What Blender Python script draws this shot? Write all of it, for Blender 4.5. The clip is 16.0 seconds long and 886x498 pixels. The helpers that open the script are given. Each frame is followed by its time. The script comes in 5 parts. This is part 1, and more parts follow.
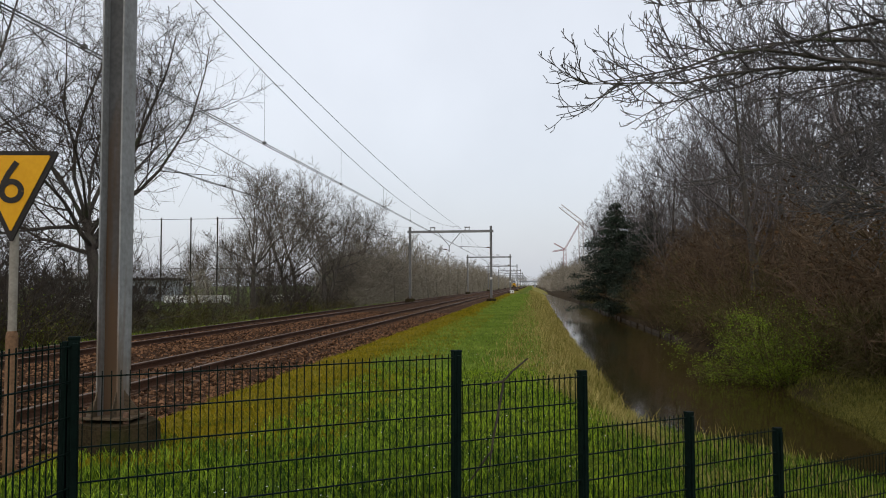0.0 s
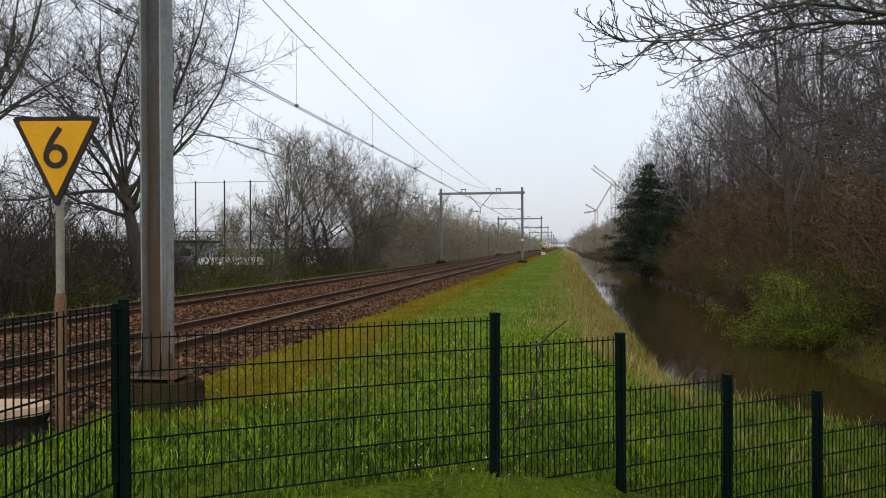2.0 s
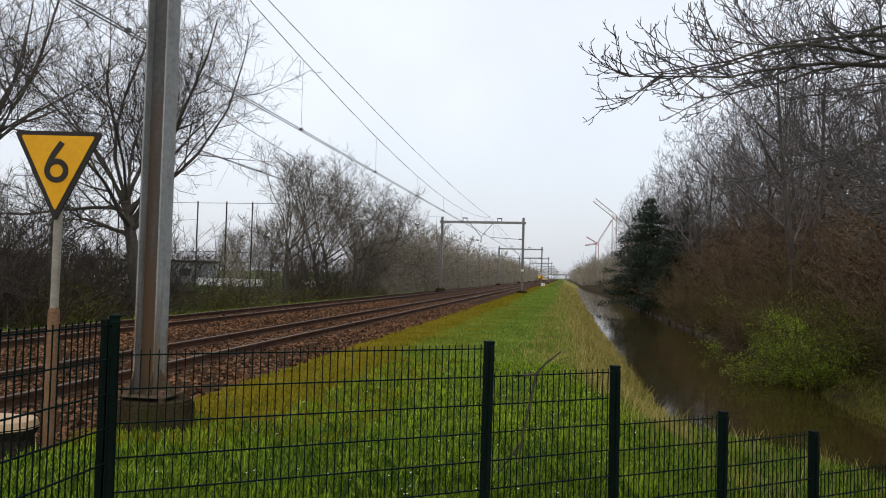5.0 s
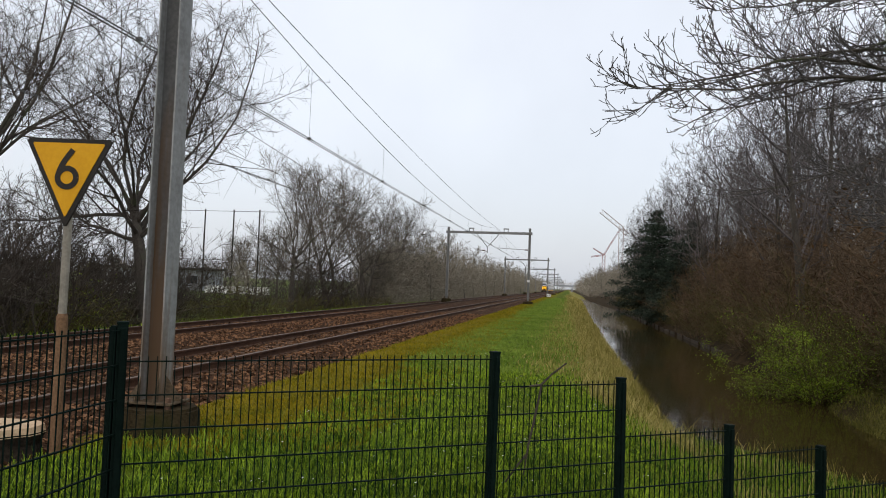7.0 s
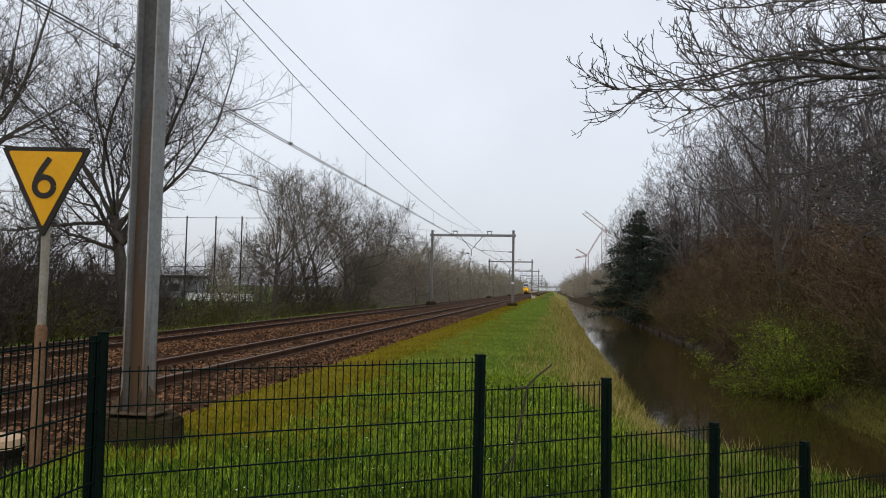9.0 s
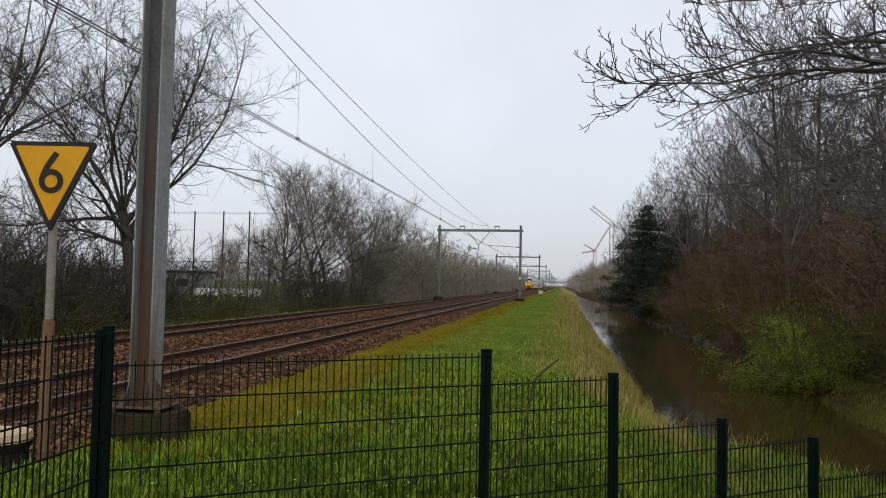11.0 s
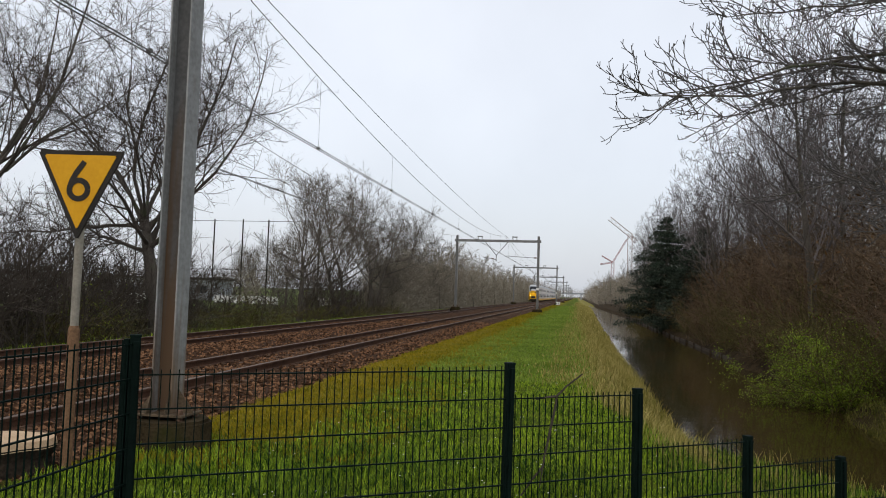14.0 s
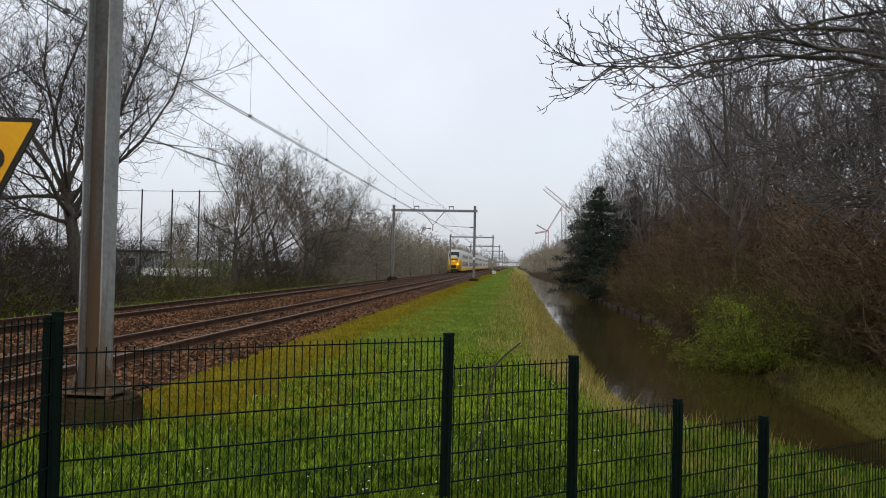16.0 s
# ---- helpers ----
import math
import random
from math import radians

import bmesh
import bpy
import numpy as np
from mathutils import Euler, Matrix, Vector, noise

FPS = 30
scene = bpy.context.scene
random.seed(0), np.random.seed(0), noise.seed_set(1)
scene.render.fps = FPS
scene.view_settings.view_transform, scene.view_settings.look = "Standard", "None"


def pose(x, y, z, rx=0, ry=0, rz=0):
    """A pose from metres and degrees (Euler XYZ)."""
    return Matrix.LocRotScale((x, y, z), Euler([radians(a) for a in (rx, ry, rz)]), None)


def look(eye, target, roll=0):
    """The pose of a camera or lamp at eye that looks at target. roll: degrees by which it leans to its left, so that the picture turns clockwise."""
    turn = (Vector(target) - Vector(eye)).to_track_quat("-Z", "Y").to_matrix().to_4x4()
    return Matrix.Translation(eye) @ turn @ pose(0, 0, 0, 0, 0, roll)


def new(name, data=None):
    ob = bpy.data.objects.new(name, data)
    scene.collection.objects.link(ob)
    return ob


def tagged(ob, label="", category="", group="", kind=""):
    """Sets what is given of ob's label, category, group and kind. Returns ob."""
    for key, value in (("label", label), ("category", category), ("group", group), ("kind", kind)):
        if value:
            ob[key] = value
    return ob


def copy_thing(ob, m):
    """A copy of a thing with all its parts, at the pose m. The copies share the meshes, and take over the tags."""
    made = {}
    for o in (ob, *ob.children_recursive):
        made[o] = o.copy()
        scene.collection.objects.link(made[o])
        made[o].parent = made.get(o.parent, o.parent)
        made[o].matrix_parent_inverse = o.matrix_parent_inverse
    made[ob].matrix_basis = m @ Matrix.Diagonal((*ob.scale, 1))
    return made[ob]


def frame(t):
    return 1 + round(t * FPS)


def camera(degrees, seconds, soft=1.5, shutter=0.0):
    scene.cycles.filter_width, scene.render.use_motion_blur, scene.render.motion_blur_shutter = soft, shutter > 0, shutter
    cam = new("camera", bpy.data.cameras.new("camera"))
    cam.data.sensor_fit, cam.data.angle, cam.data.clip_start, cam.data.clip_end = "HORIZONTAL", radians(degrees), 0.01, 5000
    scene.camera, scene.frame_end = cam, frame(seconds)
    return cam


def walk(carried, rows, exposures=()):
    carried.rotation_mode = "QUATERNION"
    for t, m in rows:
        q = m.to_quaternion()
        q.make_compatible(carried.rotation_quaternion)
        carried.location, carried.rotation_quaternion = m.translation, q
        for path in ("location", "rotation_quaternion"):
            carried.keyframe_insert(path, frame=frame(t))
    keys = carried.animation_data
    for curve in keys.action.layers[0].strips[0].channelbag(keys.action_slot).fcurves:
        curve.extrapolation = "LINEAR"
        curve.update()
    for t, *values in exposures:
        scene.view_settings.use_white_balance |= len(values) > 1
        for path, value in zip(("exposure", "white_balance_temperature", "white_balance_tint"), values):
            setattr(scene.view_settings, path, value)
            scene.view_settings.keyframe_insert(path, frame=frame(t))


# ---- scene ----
cam = camera(62.4, 16.0, soft=1.0)
PATH = [
    (0, (0.039, -0.009, 1.663), (-0.199, 1.974, 1.762), -0.2),
    (0.5, (0.028, -0.016, 1.659), (-0.241, 1.964, 1.737), 0.1),
    (1, (-0.005, -0.064, 1.671), (-0.299, 1.914, 1.727), -0.8),
    (1.5, (-0.024, -0.097, 1.66), (-0.321, 1.881, 1.674), 1.0),
    (2, (-0.018, -0.023, 1.672), (-0.339, 1.951, 1.667), -0.3),
    (2.5, (0.04, -0.014, 1.655), (-0.305, 1.956, 1.685), 1.2),
    (3, (0.018, 0.011, 1.659), (-0.315, 1.983, 1.664), 1.1),
    (3.5, (0.006, 0.009, 1.658), (-0.324, 1.981, 1.697), -0.1),
    (4, (0.012, -0.002, 1.662), (-0.31, 1.971, 1.722), 0.5),
    (6.5, (-0.004, 0.01, 1.655), (-0.339, 1.98, 1.742), 2.2),
    (7, (0.004, -0.013, 1.659), (-0.336, 1.955, 1.757), 2.1),
    (7.5, (0.002, -0.003, 1.664), (-0.326, 1.968, 1.747), 0.7),
    (8, (0.007, 0.012, 1.661), (-0.289, 1.987, 1.769), 1.6),
    (8.5, (0.008, 0.0, 1.66), (-0.282, 1.976, 1.78), 1.8),
    (9, (0.006, 0.001, 1.662), (-0.291, 1.976, 1.77), 1.1),
    (11.5, (0.013, 0.026, 1.656), (-0.306, 1.998, 1.742), 1.1),
    (12, (0.013, 0.016, 1.663), (-0.301, 1.991, 1.724), 0.8),
    (12.5, (0.019, 0.004, 1.661), (-0.29, 1.978, 1.746), 0.7),
    (13, (0.051, 0.047, 1.655), (-0.25, 2.022, 1.737), 0.6),
    (13.5, (0.053, 0.038, 1.677), (-0.273, 2.009, 1.781), 1.8),
    (14, (-0.041, 0.028, 1.674), (-0.404, 1.991, 1.794), 1.8),
    (14.5, (-0.139, -0.017, 1.695), (-0.43, 1.957, 1.831), 0.7),
    (15, (-0.049, 0.027, 1.667), (-0.335, 2.002, 1.812), 0.6),
    (15.5, (0.018, 0.099, 1.657), (-0.225, 2.082, 1.745), 3.1),
    (16, (-0.059, 0.077, 1.682), (-0.249, 2.067, 1.724), 1.2),
]
EXPOSURES = [(0, -0.1), (1, -0.04), (1.5, -0.07), (2, 0.06), (4, 0.08), (6.5, 0.02), (7, 0.01), (9, -0.08), (11.5, -0.1), (12.5, 0.0), (13.5, 0.02), (14, -0.02), (14.5, -0.05), (15.5, -0.1), (16, -0.02)]
walk(cam, [(t, look(eye, target, roll)) for t, eye, target, roll in PATH], EXPOSURES)

# ---------- light ----------
world = bpy.data.worlds.new("overcast_sky")
scene.world = world
world.use_nodes = True
wn, wl = world.node_tree.nodes, world.node_tree.links
wn.clear()
w_out = wn.new("ShaderNodeOutputWorld")
w_bg = wn.new("ShaderNodeBackground")
w_sky = wn.new("ShaderNodeTexSky")
w_sky.sky_type, w_sky.sun_disc = "NISHITA", False
w_sky.sun_elevation, w_sky.sun_rotation = radians(42), radians(200)
w_sky.air_density, w_sky.dust_density = 1.0, 4.0
w_co = wn.new("ShaderNodeTexCoord")
w_sep = wn.new("ShaderNodeSeparateXYZ")
w_ramp = wn.new("ShaderNodeValToRGB")      # overcast: the zenith is brighter than the horizon
w_noise = wn.new("ShaderNodeTexNoise")
w_noise.inputs["Scale"].default_value, w_noise.inputs["Detail"].default_value = 2.2, 6
w_cl = wn.new("ShaderNodeMapRange")
w_cl.inputs["From Min"].default_value, w_cl.inputs["From Max"].default_value = 0.3, 0.7
w_cl.inputs["To Min"].default_value, w_cl.inputs["To Max"].default_value = 0.9, 1.08
w_mul = wn.new("ShaderNodeVectorMath")
w_mul.operation = "SCALE"
w_mix = wn.new("ShaderNodeMix")
w_mix.data_type = "RGBA"
w_mix.inputs["Factor"].default_value = 0.96
w_ramp.color_ramp.elements[0].position, w_ramp.color_ramp.elements[0].color = 0.0, (0.66, 0.69, 0.75, 1)
w_ramp.color_ramp.elements[1].position, w_ramp.color_ramp.elements[1].color = 1.0, (0.82, 0.84, 0.89, 1)
mid = w_ramp.color_ramp.elements.new(0.22)
mid.color = (0.81, 0.835, 0.885, 1)
wl.new(w_co.outputs["Generated"], w_sep.inputs[0])
wl.new(w_sep.outputs["Z"], w_ramp.inputs["Fac"])
wl.new(w_co.outputs["Generated"], w_noise.inputs["Vector"])
wl.new(w_noise.outputs["Fac"], w_cl.inputs["Value"])
wl.new(w_ramp.outputs["Color"], w_mul.inputs[0])
wl.new(w_cl.outputs["Result"], w_mul.inputs["Scale"])
wl.new(w_sky.outputs["Color"], w_mix.inputs["A"])
wl.new(w_mul.outputs["Vector"], w_mix.inputs["B"])
wl.new(w_mix.outputs["Result"], w_bg.inputs["Color"])
w_bg.inputs["Strength"].default_value = 1.0
wl.new(w_bg.outputs["Background"], w_out.inputs["Surface"])

sun = new("sun", bpy.data.lights.new("sun", "SUN"))
sun.data.energy, sun.data.angle, sun.data.color = 0.5, radians(25), (1.0, 0.97, 0.93)
sun.matrix_basis = look((20, -30, 45), (0, 10, 0))


# ---------- materials ----------
def material(name, dark, light, rough=0.8, metal=0.0, scale=6.0, fine=60.0, bump=0.3, depth=0.01, island=0.0, per_object=0.0, spec=0.18, stain=None, stain_at=0.62):
    """Two colours mixed by noise at two scales, with fine relief."""
    m = bpy.data.materials.new(name)
    m.use_nodes = True
    n, l = m.node_tree.nodes, m.node_tree.links
    b = n["Principled BSDF"]
    b.inputs["Roughness"].default_value, b.inputs["Metallic"].default_value = rough, metal
    b.inputs["Specular IOR Level"].default_value = spec
    co = n.new("ShaderNodeTexCoord")
    big, small = n.new("ShaderNodeTexNoise"), n.new("ShaderNodeTexNoise")
    big.inputs["Scale"].default_value, big.inputs["Detail"].default_value = scale, 4
    small.inputs["Scale"].default_value, small.inputs["Detail"].default_value = fine, 3
    for t in (big, small):
        l.new(co.outputs["Object"], t.inputs["Vector"])
    add = n.new("ShaderNodeMath")
    add.operation = "ADD"
    l.new(big.outputs["Fac"], add.inputs[0])
    l.new(small.outputs["Fac"], add.inputs[1])
    source = add.outputs[0]
    if island or per_object:
        rnd = n.new("ShaderNodeNewGeometry") if island else n.new("ShaderNodeObjectInfo")
        mul = n.new("ShaderNodeMath")
        mul.operation = "MULTIPLY_ADD"
        mul.inputs[1].default_value = 2 * (island or per_object)
        l.new(rnd.outputs["Random Per Island" if island else "Random"], mul.inputs[0])
        l.new(source, mul.inputs[2])
        sub = n.new("ShaderNodeMath")
        sub.operation = "SUBTRACT"
        sub.inputs[1].default_value = island or per_object
        l.new(mul.outputs[0], sub.inputs[0])
        source = sub.outputs[0]
    rng = n.new("ShaderNodeMapRange")
    rng.inputs["From Min"].default_value, rng.inputs["From Max"].default_value = 0.65, 1.35
    l.new(source, rng.inputs["Value"])
    mix = n.new("ShaderNodeMix")
    mix.data_type = "RGBA"
    mix.inputs["A"].default_value, mix.inputs["B"].default_value = (*dark, 1), (*light, 1)
    l.new(rng.outputs["Result"], mix.inputs["Factor"])
    colour = mix.outputs["Result"]
    if stain:
        st = n.new("ShaderNodeTexNoise")
        st.inputs["Scale"].default_value, st.inputs["Detail"].default_value = scale * 0.6, 6
        l.new(co.outputs["Object"], st.inputs["Vector"])
        sr = n.new("ShaderNodeMapRange")
        sr.inputs["From Min"].default_value, sr.inputs["From Max"].default_value = stain_at - 0.06, stain_at + 0.06
        l.new(st.outputs["Fac"], sr.inputs["Value"])
        sm = n.new("ShaderNodeMix")
        sm.data_type = "RGBA"
        sm.inputs["B"].default_value = (*stain, 1)
        l.new(sr.outputs["Result"], sm.inputs["Factor"])
        l.new(colour, sm.inputs["A"])
        colour = sm.outputs["Result"]
    l.new(colour, b.inputs["Base Color"])
    if bump:
        bp = n.new("ShaderNodeBump")
        bp.inputs["Strength"].default_value, bp.inputs["Distance"].default_value = bump, depth
        l.new(small.outputs["Fac"], bp.inputs["Height"])
        l.new(bp.outputs["Normal"], b.inputs["Normal"])
    return m


def glow(name, colour, strength):
    m = bpy.data.materials.new(name)
    m.use_nodes = True
    b = m.node_tree.nodes["Principled BSDF"]
    b.inputs["Base Color"].default_value = (*colour, 1)
    b.inputs["Emission Color"].default_value = (*colour, 1)
    b.inputs["Emission Strength"].default_value = strength
    return m


def mast_material(name, dark, light, rust, reach, amount):
    """Galvanised steel with streaks of rust that thin out upwards."""
    m = material(name, dark, light, 0.65, 0.15, scale=1.6, fine=22, bump=0.15, depth=0.002)
    n, l = m.node_tree.nodes, m.node_tree.links
    b = n["Principled BSDF"]
    old = b.inputs["Base Color"].links[0].from_socket
    co = n.new("ShaderNodeTexCoord")
    mp = n.new("ShaderNodeMapping")
    mp.inputs["Scale"].default_value = (9, 9, 0.7)
    t = n.new("ShaderNodeTexNoise")
    t.inputs["Scale"].default_value, t.inputs["Detail"].default_value = 1.0, 6
    sep = n.new("ShaderNodeSeparateXYZ")
    l.new(co.outputs["Object"], mp.inputs["Vector"])
    l.new(mp.outputs["Vector"], t.inputs["Vector"])
    l.new(co.outputs["Object"], sep.inputs[0])
    low = n.new("ShaderNodeMapRange")
    low.inputs["From Min"].default_value, low.inputs["From Max"].default_value = 0.4, reach
    low.inputs["To Min"].default_value, low.inputs["To Max"].default_value = amount, -0.08
    l.new(sep.outputs["Z"], low.inputs["Value"])
    add = n.new("ShaderNodeMath")
    l.new(t.outputs["Fac"], add.inputs[0])
    l.new(low.outputs["Result"], add.inputs[1])
    rg = n.new("ShaderNodeMapRange")
    rg.inputs["From Min"].default_value, rg.inputs["From Max"].default_value = 0.55, 0.85
    l.new(add.outputs[0], rg.inputs["Value"])
    mix = n.new("ShaderNodeMix")
    mix.data_type = "RGBA"
    mix.inputs["B"].default_value = (*rust, 1)
    l.new(rg.outputs["Result"], mix.inputs["Factor"])
    l.new(old, mix.inputs["A"])
    l.new(mix.outputs["Result"], b.inputs["Base Color"])
    return m


M_BARK = material("bark", (0.045, 0.039, 0.033), (0.115, 0.10, 0.084), 0.9, scale=2.0, fine=25, bump=0.8, depth=0.02, stain=(0.07, 0.08, 0.045))
M_TWIG = material("twig", (0.035, 0.029, 0.024), (0.09, 0.075, 0.06), 0.9, scale=1.0, fine=20, bump=0, island=0.15, spec=0.1)
M_NEAR_TWIG = material("near_twig", (0.045, 0.042, 0.042), (0.13, 0.12, 0.115), 0.85, scale=3.0, fine=40, bump=0.4, depth=0.003)
# far twigs: distance haze is put into this paler colour
M_HAZE_TWIG = material("haze_paled_twig", (0.14, 0.122, 0.094), (0.31, 0.275, 0.215), 0.9, scale=0.5, fine=8, bump=0, island=0.3, spec=0.06)
M_WOOD_TWIG = material("dark_grey_twig", (0.065, 0.058, 0.056), (0.16, 0.142, 0.136), 0.9, scale=0.6, fine=10, bump=0, island=0.3, spec=0.06)
# row trees: lightened a step in colour for the same haze
M_ROW_TWIG = material("row_tree_twig", (0.075, 0.065, 0.055), (0.19, 0.165, 0.138), 0.9, scale=0.6, fine=10, bump=0, island=0.3, spec=0.06)
M_VERGE = material("verge_blade", (0.10, 0.17, 0.016), (0.24, 0.32, 0.05), 0.65, scale=0.5, fine=5, bump=0, island=0.2, spec=0.12)
M_BANK_MOSS = material("bank_moss", (0.05, 0.055, 0.010), (0.16, 0.145, 0.035), 0.8, scale=0.8, fine=9, bump=0, island=0.4, spec=0.08)
M_TUFT = material("dark_grass_blade", (0.018, 0.05, 0.004), (0.18, 0.27, 0.016), 0.6, scale=0.8, fine=9, bump=0, island=0.6, spec=0.15)
M_RED_TWIG = material("shrub_stem", (0.055, 0.037, 0.023), (0.165, 0.116, 0.074), 0.9, scale=1.0, fine=20, bump=0, island=0.4, spec=0.06)
M_OLIVE_TWIG = material("mossy_stem", (0.045, 0.038, 0.015), (0.13, 0.11, 0.045), 0.9, scale=1.0, fine=20, bump=0, island=0.35, spec=0.06)
M_LEAF = material("fresh_leaf", (0.07, 0.11, 0.006), (0.24, 0.31, 0.025), 0.6, scale=2, fine=20, bump=0, island=0.4, spec=0.12)
M_NEEDLE = material("needles", (0.016, 0.026, 0.018), (0.05, 0.064, 0.045), 0.8, scale=1, fine=15, bump=0, island=0.25, spec=0.1)
M_LITTER_LEAF = material("withered_leaf", (0.04, 0.024, 0.012), (0.13, 0.075, 0.036), 0.9, scale=2, fine=20, bump=0, island=0.35, spec=0.08)
M_BLADE = material("grass_blade", (0.022, 0.06, 0.003), (0.28, 0.39, 0.02), 0.6, scale=0.8, fine=9, bump=0, island=0.6, spec=0.15)
M_MUSTARD = material("sprayed_grass", (0.10, 0.10, 0.004), (0.30, 0.225, 0.011), 0.7, scale=0.8, fine=9, bump=0, island=0.3, spec=0.1)
M_DRY = material("dry_grass", (0.14, 0.135, 0.02), (0.42, 0.34, 0.12), 0.75, scale=0.8, fine=9, bump=0, island=0.45, spec=0.1)
M_PETAL = material("daisy_petal", (0.75, 0.75, 0.7), (0.85, 0.85, 0.8), 0.7, bump=0)
M_STONE = material("ballast_stone", (0.035, 0.017, 0.008), (0.22, 0.115, 0.06), 0.95, scale=1.2, fine=40, bump=0.4, depth=0.004, island=0.6, spec=0.1)
M_GREY_STONE = material("grey_ballast", (0.10, 0.088, 0.062), (0.33, 0.29, 0.22), 0.95, scale=1.2, fine=40, bump=0.4, depth=0.004, island=0.4, spec=0.1)
M_RAIL = material("rusty_rail", (0.03, 0.014, 0.008), (0.09, 0.043, 0.024), 0.8, 0.0, scale=3, fine=40, bump=0.4, depth=0.002)
M_RAIL_TOP = material("worn_rail_head", (0.09, 0.062, 0.046), (0.165, 0.12, 0.095), 0.6, 0.0, scale=2, fine=30, bump=0.1, depth=0.001)
M_SLEEPER = material("rust_stained_concrete", (0.05, 0.028, 0.017), (0.15, 0.09, 0.055), 0.95, scale=3, fine=40, bump=0.5, depth=0.004, per_object=0.2)
M_GALV = mast_material("weathered_mast_steel", (0.19, 0.19, 0.185), (0.33, 0.335, 0.335), (0.15, 0.10, 0.062), 2.6, 0.24)
M_MAST_FAR = material("mast_steel", (0.15, 0.15, 0.15), (0.26, 0.26, 0.25), 0.65, 0.2, scale=1, fine=15, bump=0)
# web grey carries the shade between the flanges; the rust low down is its own
M_MAST_WEB = mast_material("shaded_rusty_web", (0.062, 0.062, 0.062), (0.12, 0.12, 0.12), (0.10, 0.062, 0.036), 4.6, 0.46)
M_FOOT = material("weathered_foot_steel", (0.05, 0.036, 0.022), (0.15, 0.11, 0.07), 0.85, 0.1, scale=5, fine=40, bump=0.4, depth=0.003)
M_RUST = material("rusted_steel", (0.06, 0.035, 0.024), (0.19, 0.115, 0.075), 0.85, 0.1, scale=4, fine=40, bump=0.4, depth=0.003)
M_CONCRETE = material("mossy_concrete", (0.014, 0.010, 0.005), (0.06, 0.045, 0.024), 0.95, scale=3, fine=40, bump=0.6, depth=0.006, stain=(0.026, 0.028, 0.008), spec=0.04)
M_WIRE = material("overhead_wire", (0.05, 0.05, 0.05), (0.10, 0.095, 0.09), 0.5, 0.5, bump=0)
M_FENCE = material("green_coated_steel", (0.0015, 0.005, 0.004), (0.004, 0.011, 0.0085), 0.65, scale=8, fine=60, bump=0.1, depth=0.001, spec=0.06)
M_SIGN_YELLOW = material("sign_yellow", (0.62, 0.30, 0.008), (0.70, 0.36, 0.012), 0.5, scale=3, fine=30, bump=0)
M_SIGN_BLACK = material("sign_black", (0.018, 0.016, 0.014), (0.035, 0.03, 0.026), 0.6, bump=0)
M_SIGN_POST = material("painted_sign_post", (0.19, 0.17, 0.14), (0.29, 0.265, 0.22), 0.75, scale=5, fine=40, bump=0.2, depth=0.002, stain=(0.17, 0.12, 0.08))
M_SLEEVE = material("rusty_sleeve", (0.11, 0.06, 0.032), (0.23, 0.135, 0.075), 0.85, scale=5, fine=40, bump=0.4, depth=0.003)
M_CUT_WOOD = material("fresh_cut_wood", (0.40, 0.27, 0.16), (0.58, 0.43, 0.28), 0.8, scale=5, fine=60, bump=0.3, depth=0.003)
M_STUMP_BARK = material("dark_stump_bark", (0.008, 0.006, 0.005), (0.04, 0.03, 0.022), 0.95, scale=4, fine=30, bump=0.9, depth=0.02, spec=0.08)
M_WET_TIMBER = material("wet_timber", (0.018, 0.012, 0.008), (0.06, 0.042, 0.028), 0.8, scale=3, fine=30, bump=0.5, depth=0.004, per_object=0.2)
M_WHITE = material("white_paint", (0.6, 0.6, 0.58), (0.75, 0.75, 0.73), 0.7, bump=0)
M_CRANE = material("faded_red_paint", (0.28, 0.12, 0.12), (0.36, 0.17, 0.16), 0.7, bump=0)
M_CRANE_GREY = material("pale_lattice", (0.42, 0.36, 0.34), (0.52, 0.45, 0.42), 0.7, bump=0)
# concrete colour set to the grey of distance haze
M_HAZE_GREY = material("haze_toned_concrete", (0.24, 0.25, 0.27), (0.32, 0.34, 0.36), 0.9, scale=0.1, fine=1, bump=0)
M_TRAIN = material("train_yellow", (0.68, 0.36, 0.012), (0.76, 0.43, 0.02), 0.35, scale=0.5, fine=6, bump=0)
# side colour paled to carry the sky's reflection in flanks and windows
M_TRAIN_SHEEN = material("train_sky_sheen", (0.50, 0.47, 0.44), (0.66, 0.63, 0.60), 0.35, scale=0.5, fine=6, bump=0)
M_ROOF_GREY = material("train_roof", (0.32, 0.33, 0.34), (0.46, 0.47, 0.48), 0.6, scale=0.5, fine=6, bump=0)
M_GLASS_DARK = material("tinted_glass", (0.015, 0.017, 0.02), (0.03, 0.032, 0.036), 0.08, bump=0)
M_UNDER = material("underframe", (0.02, 0.018, 0.016), (0.05, 0.045, 0.04), 0.8, bump=0)
M_LIGHT = glow("headlight", (1.0, 0.86, 0.6), 6)


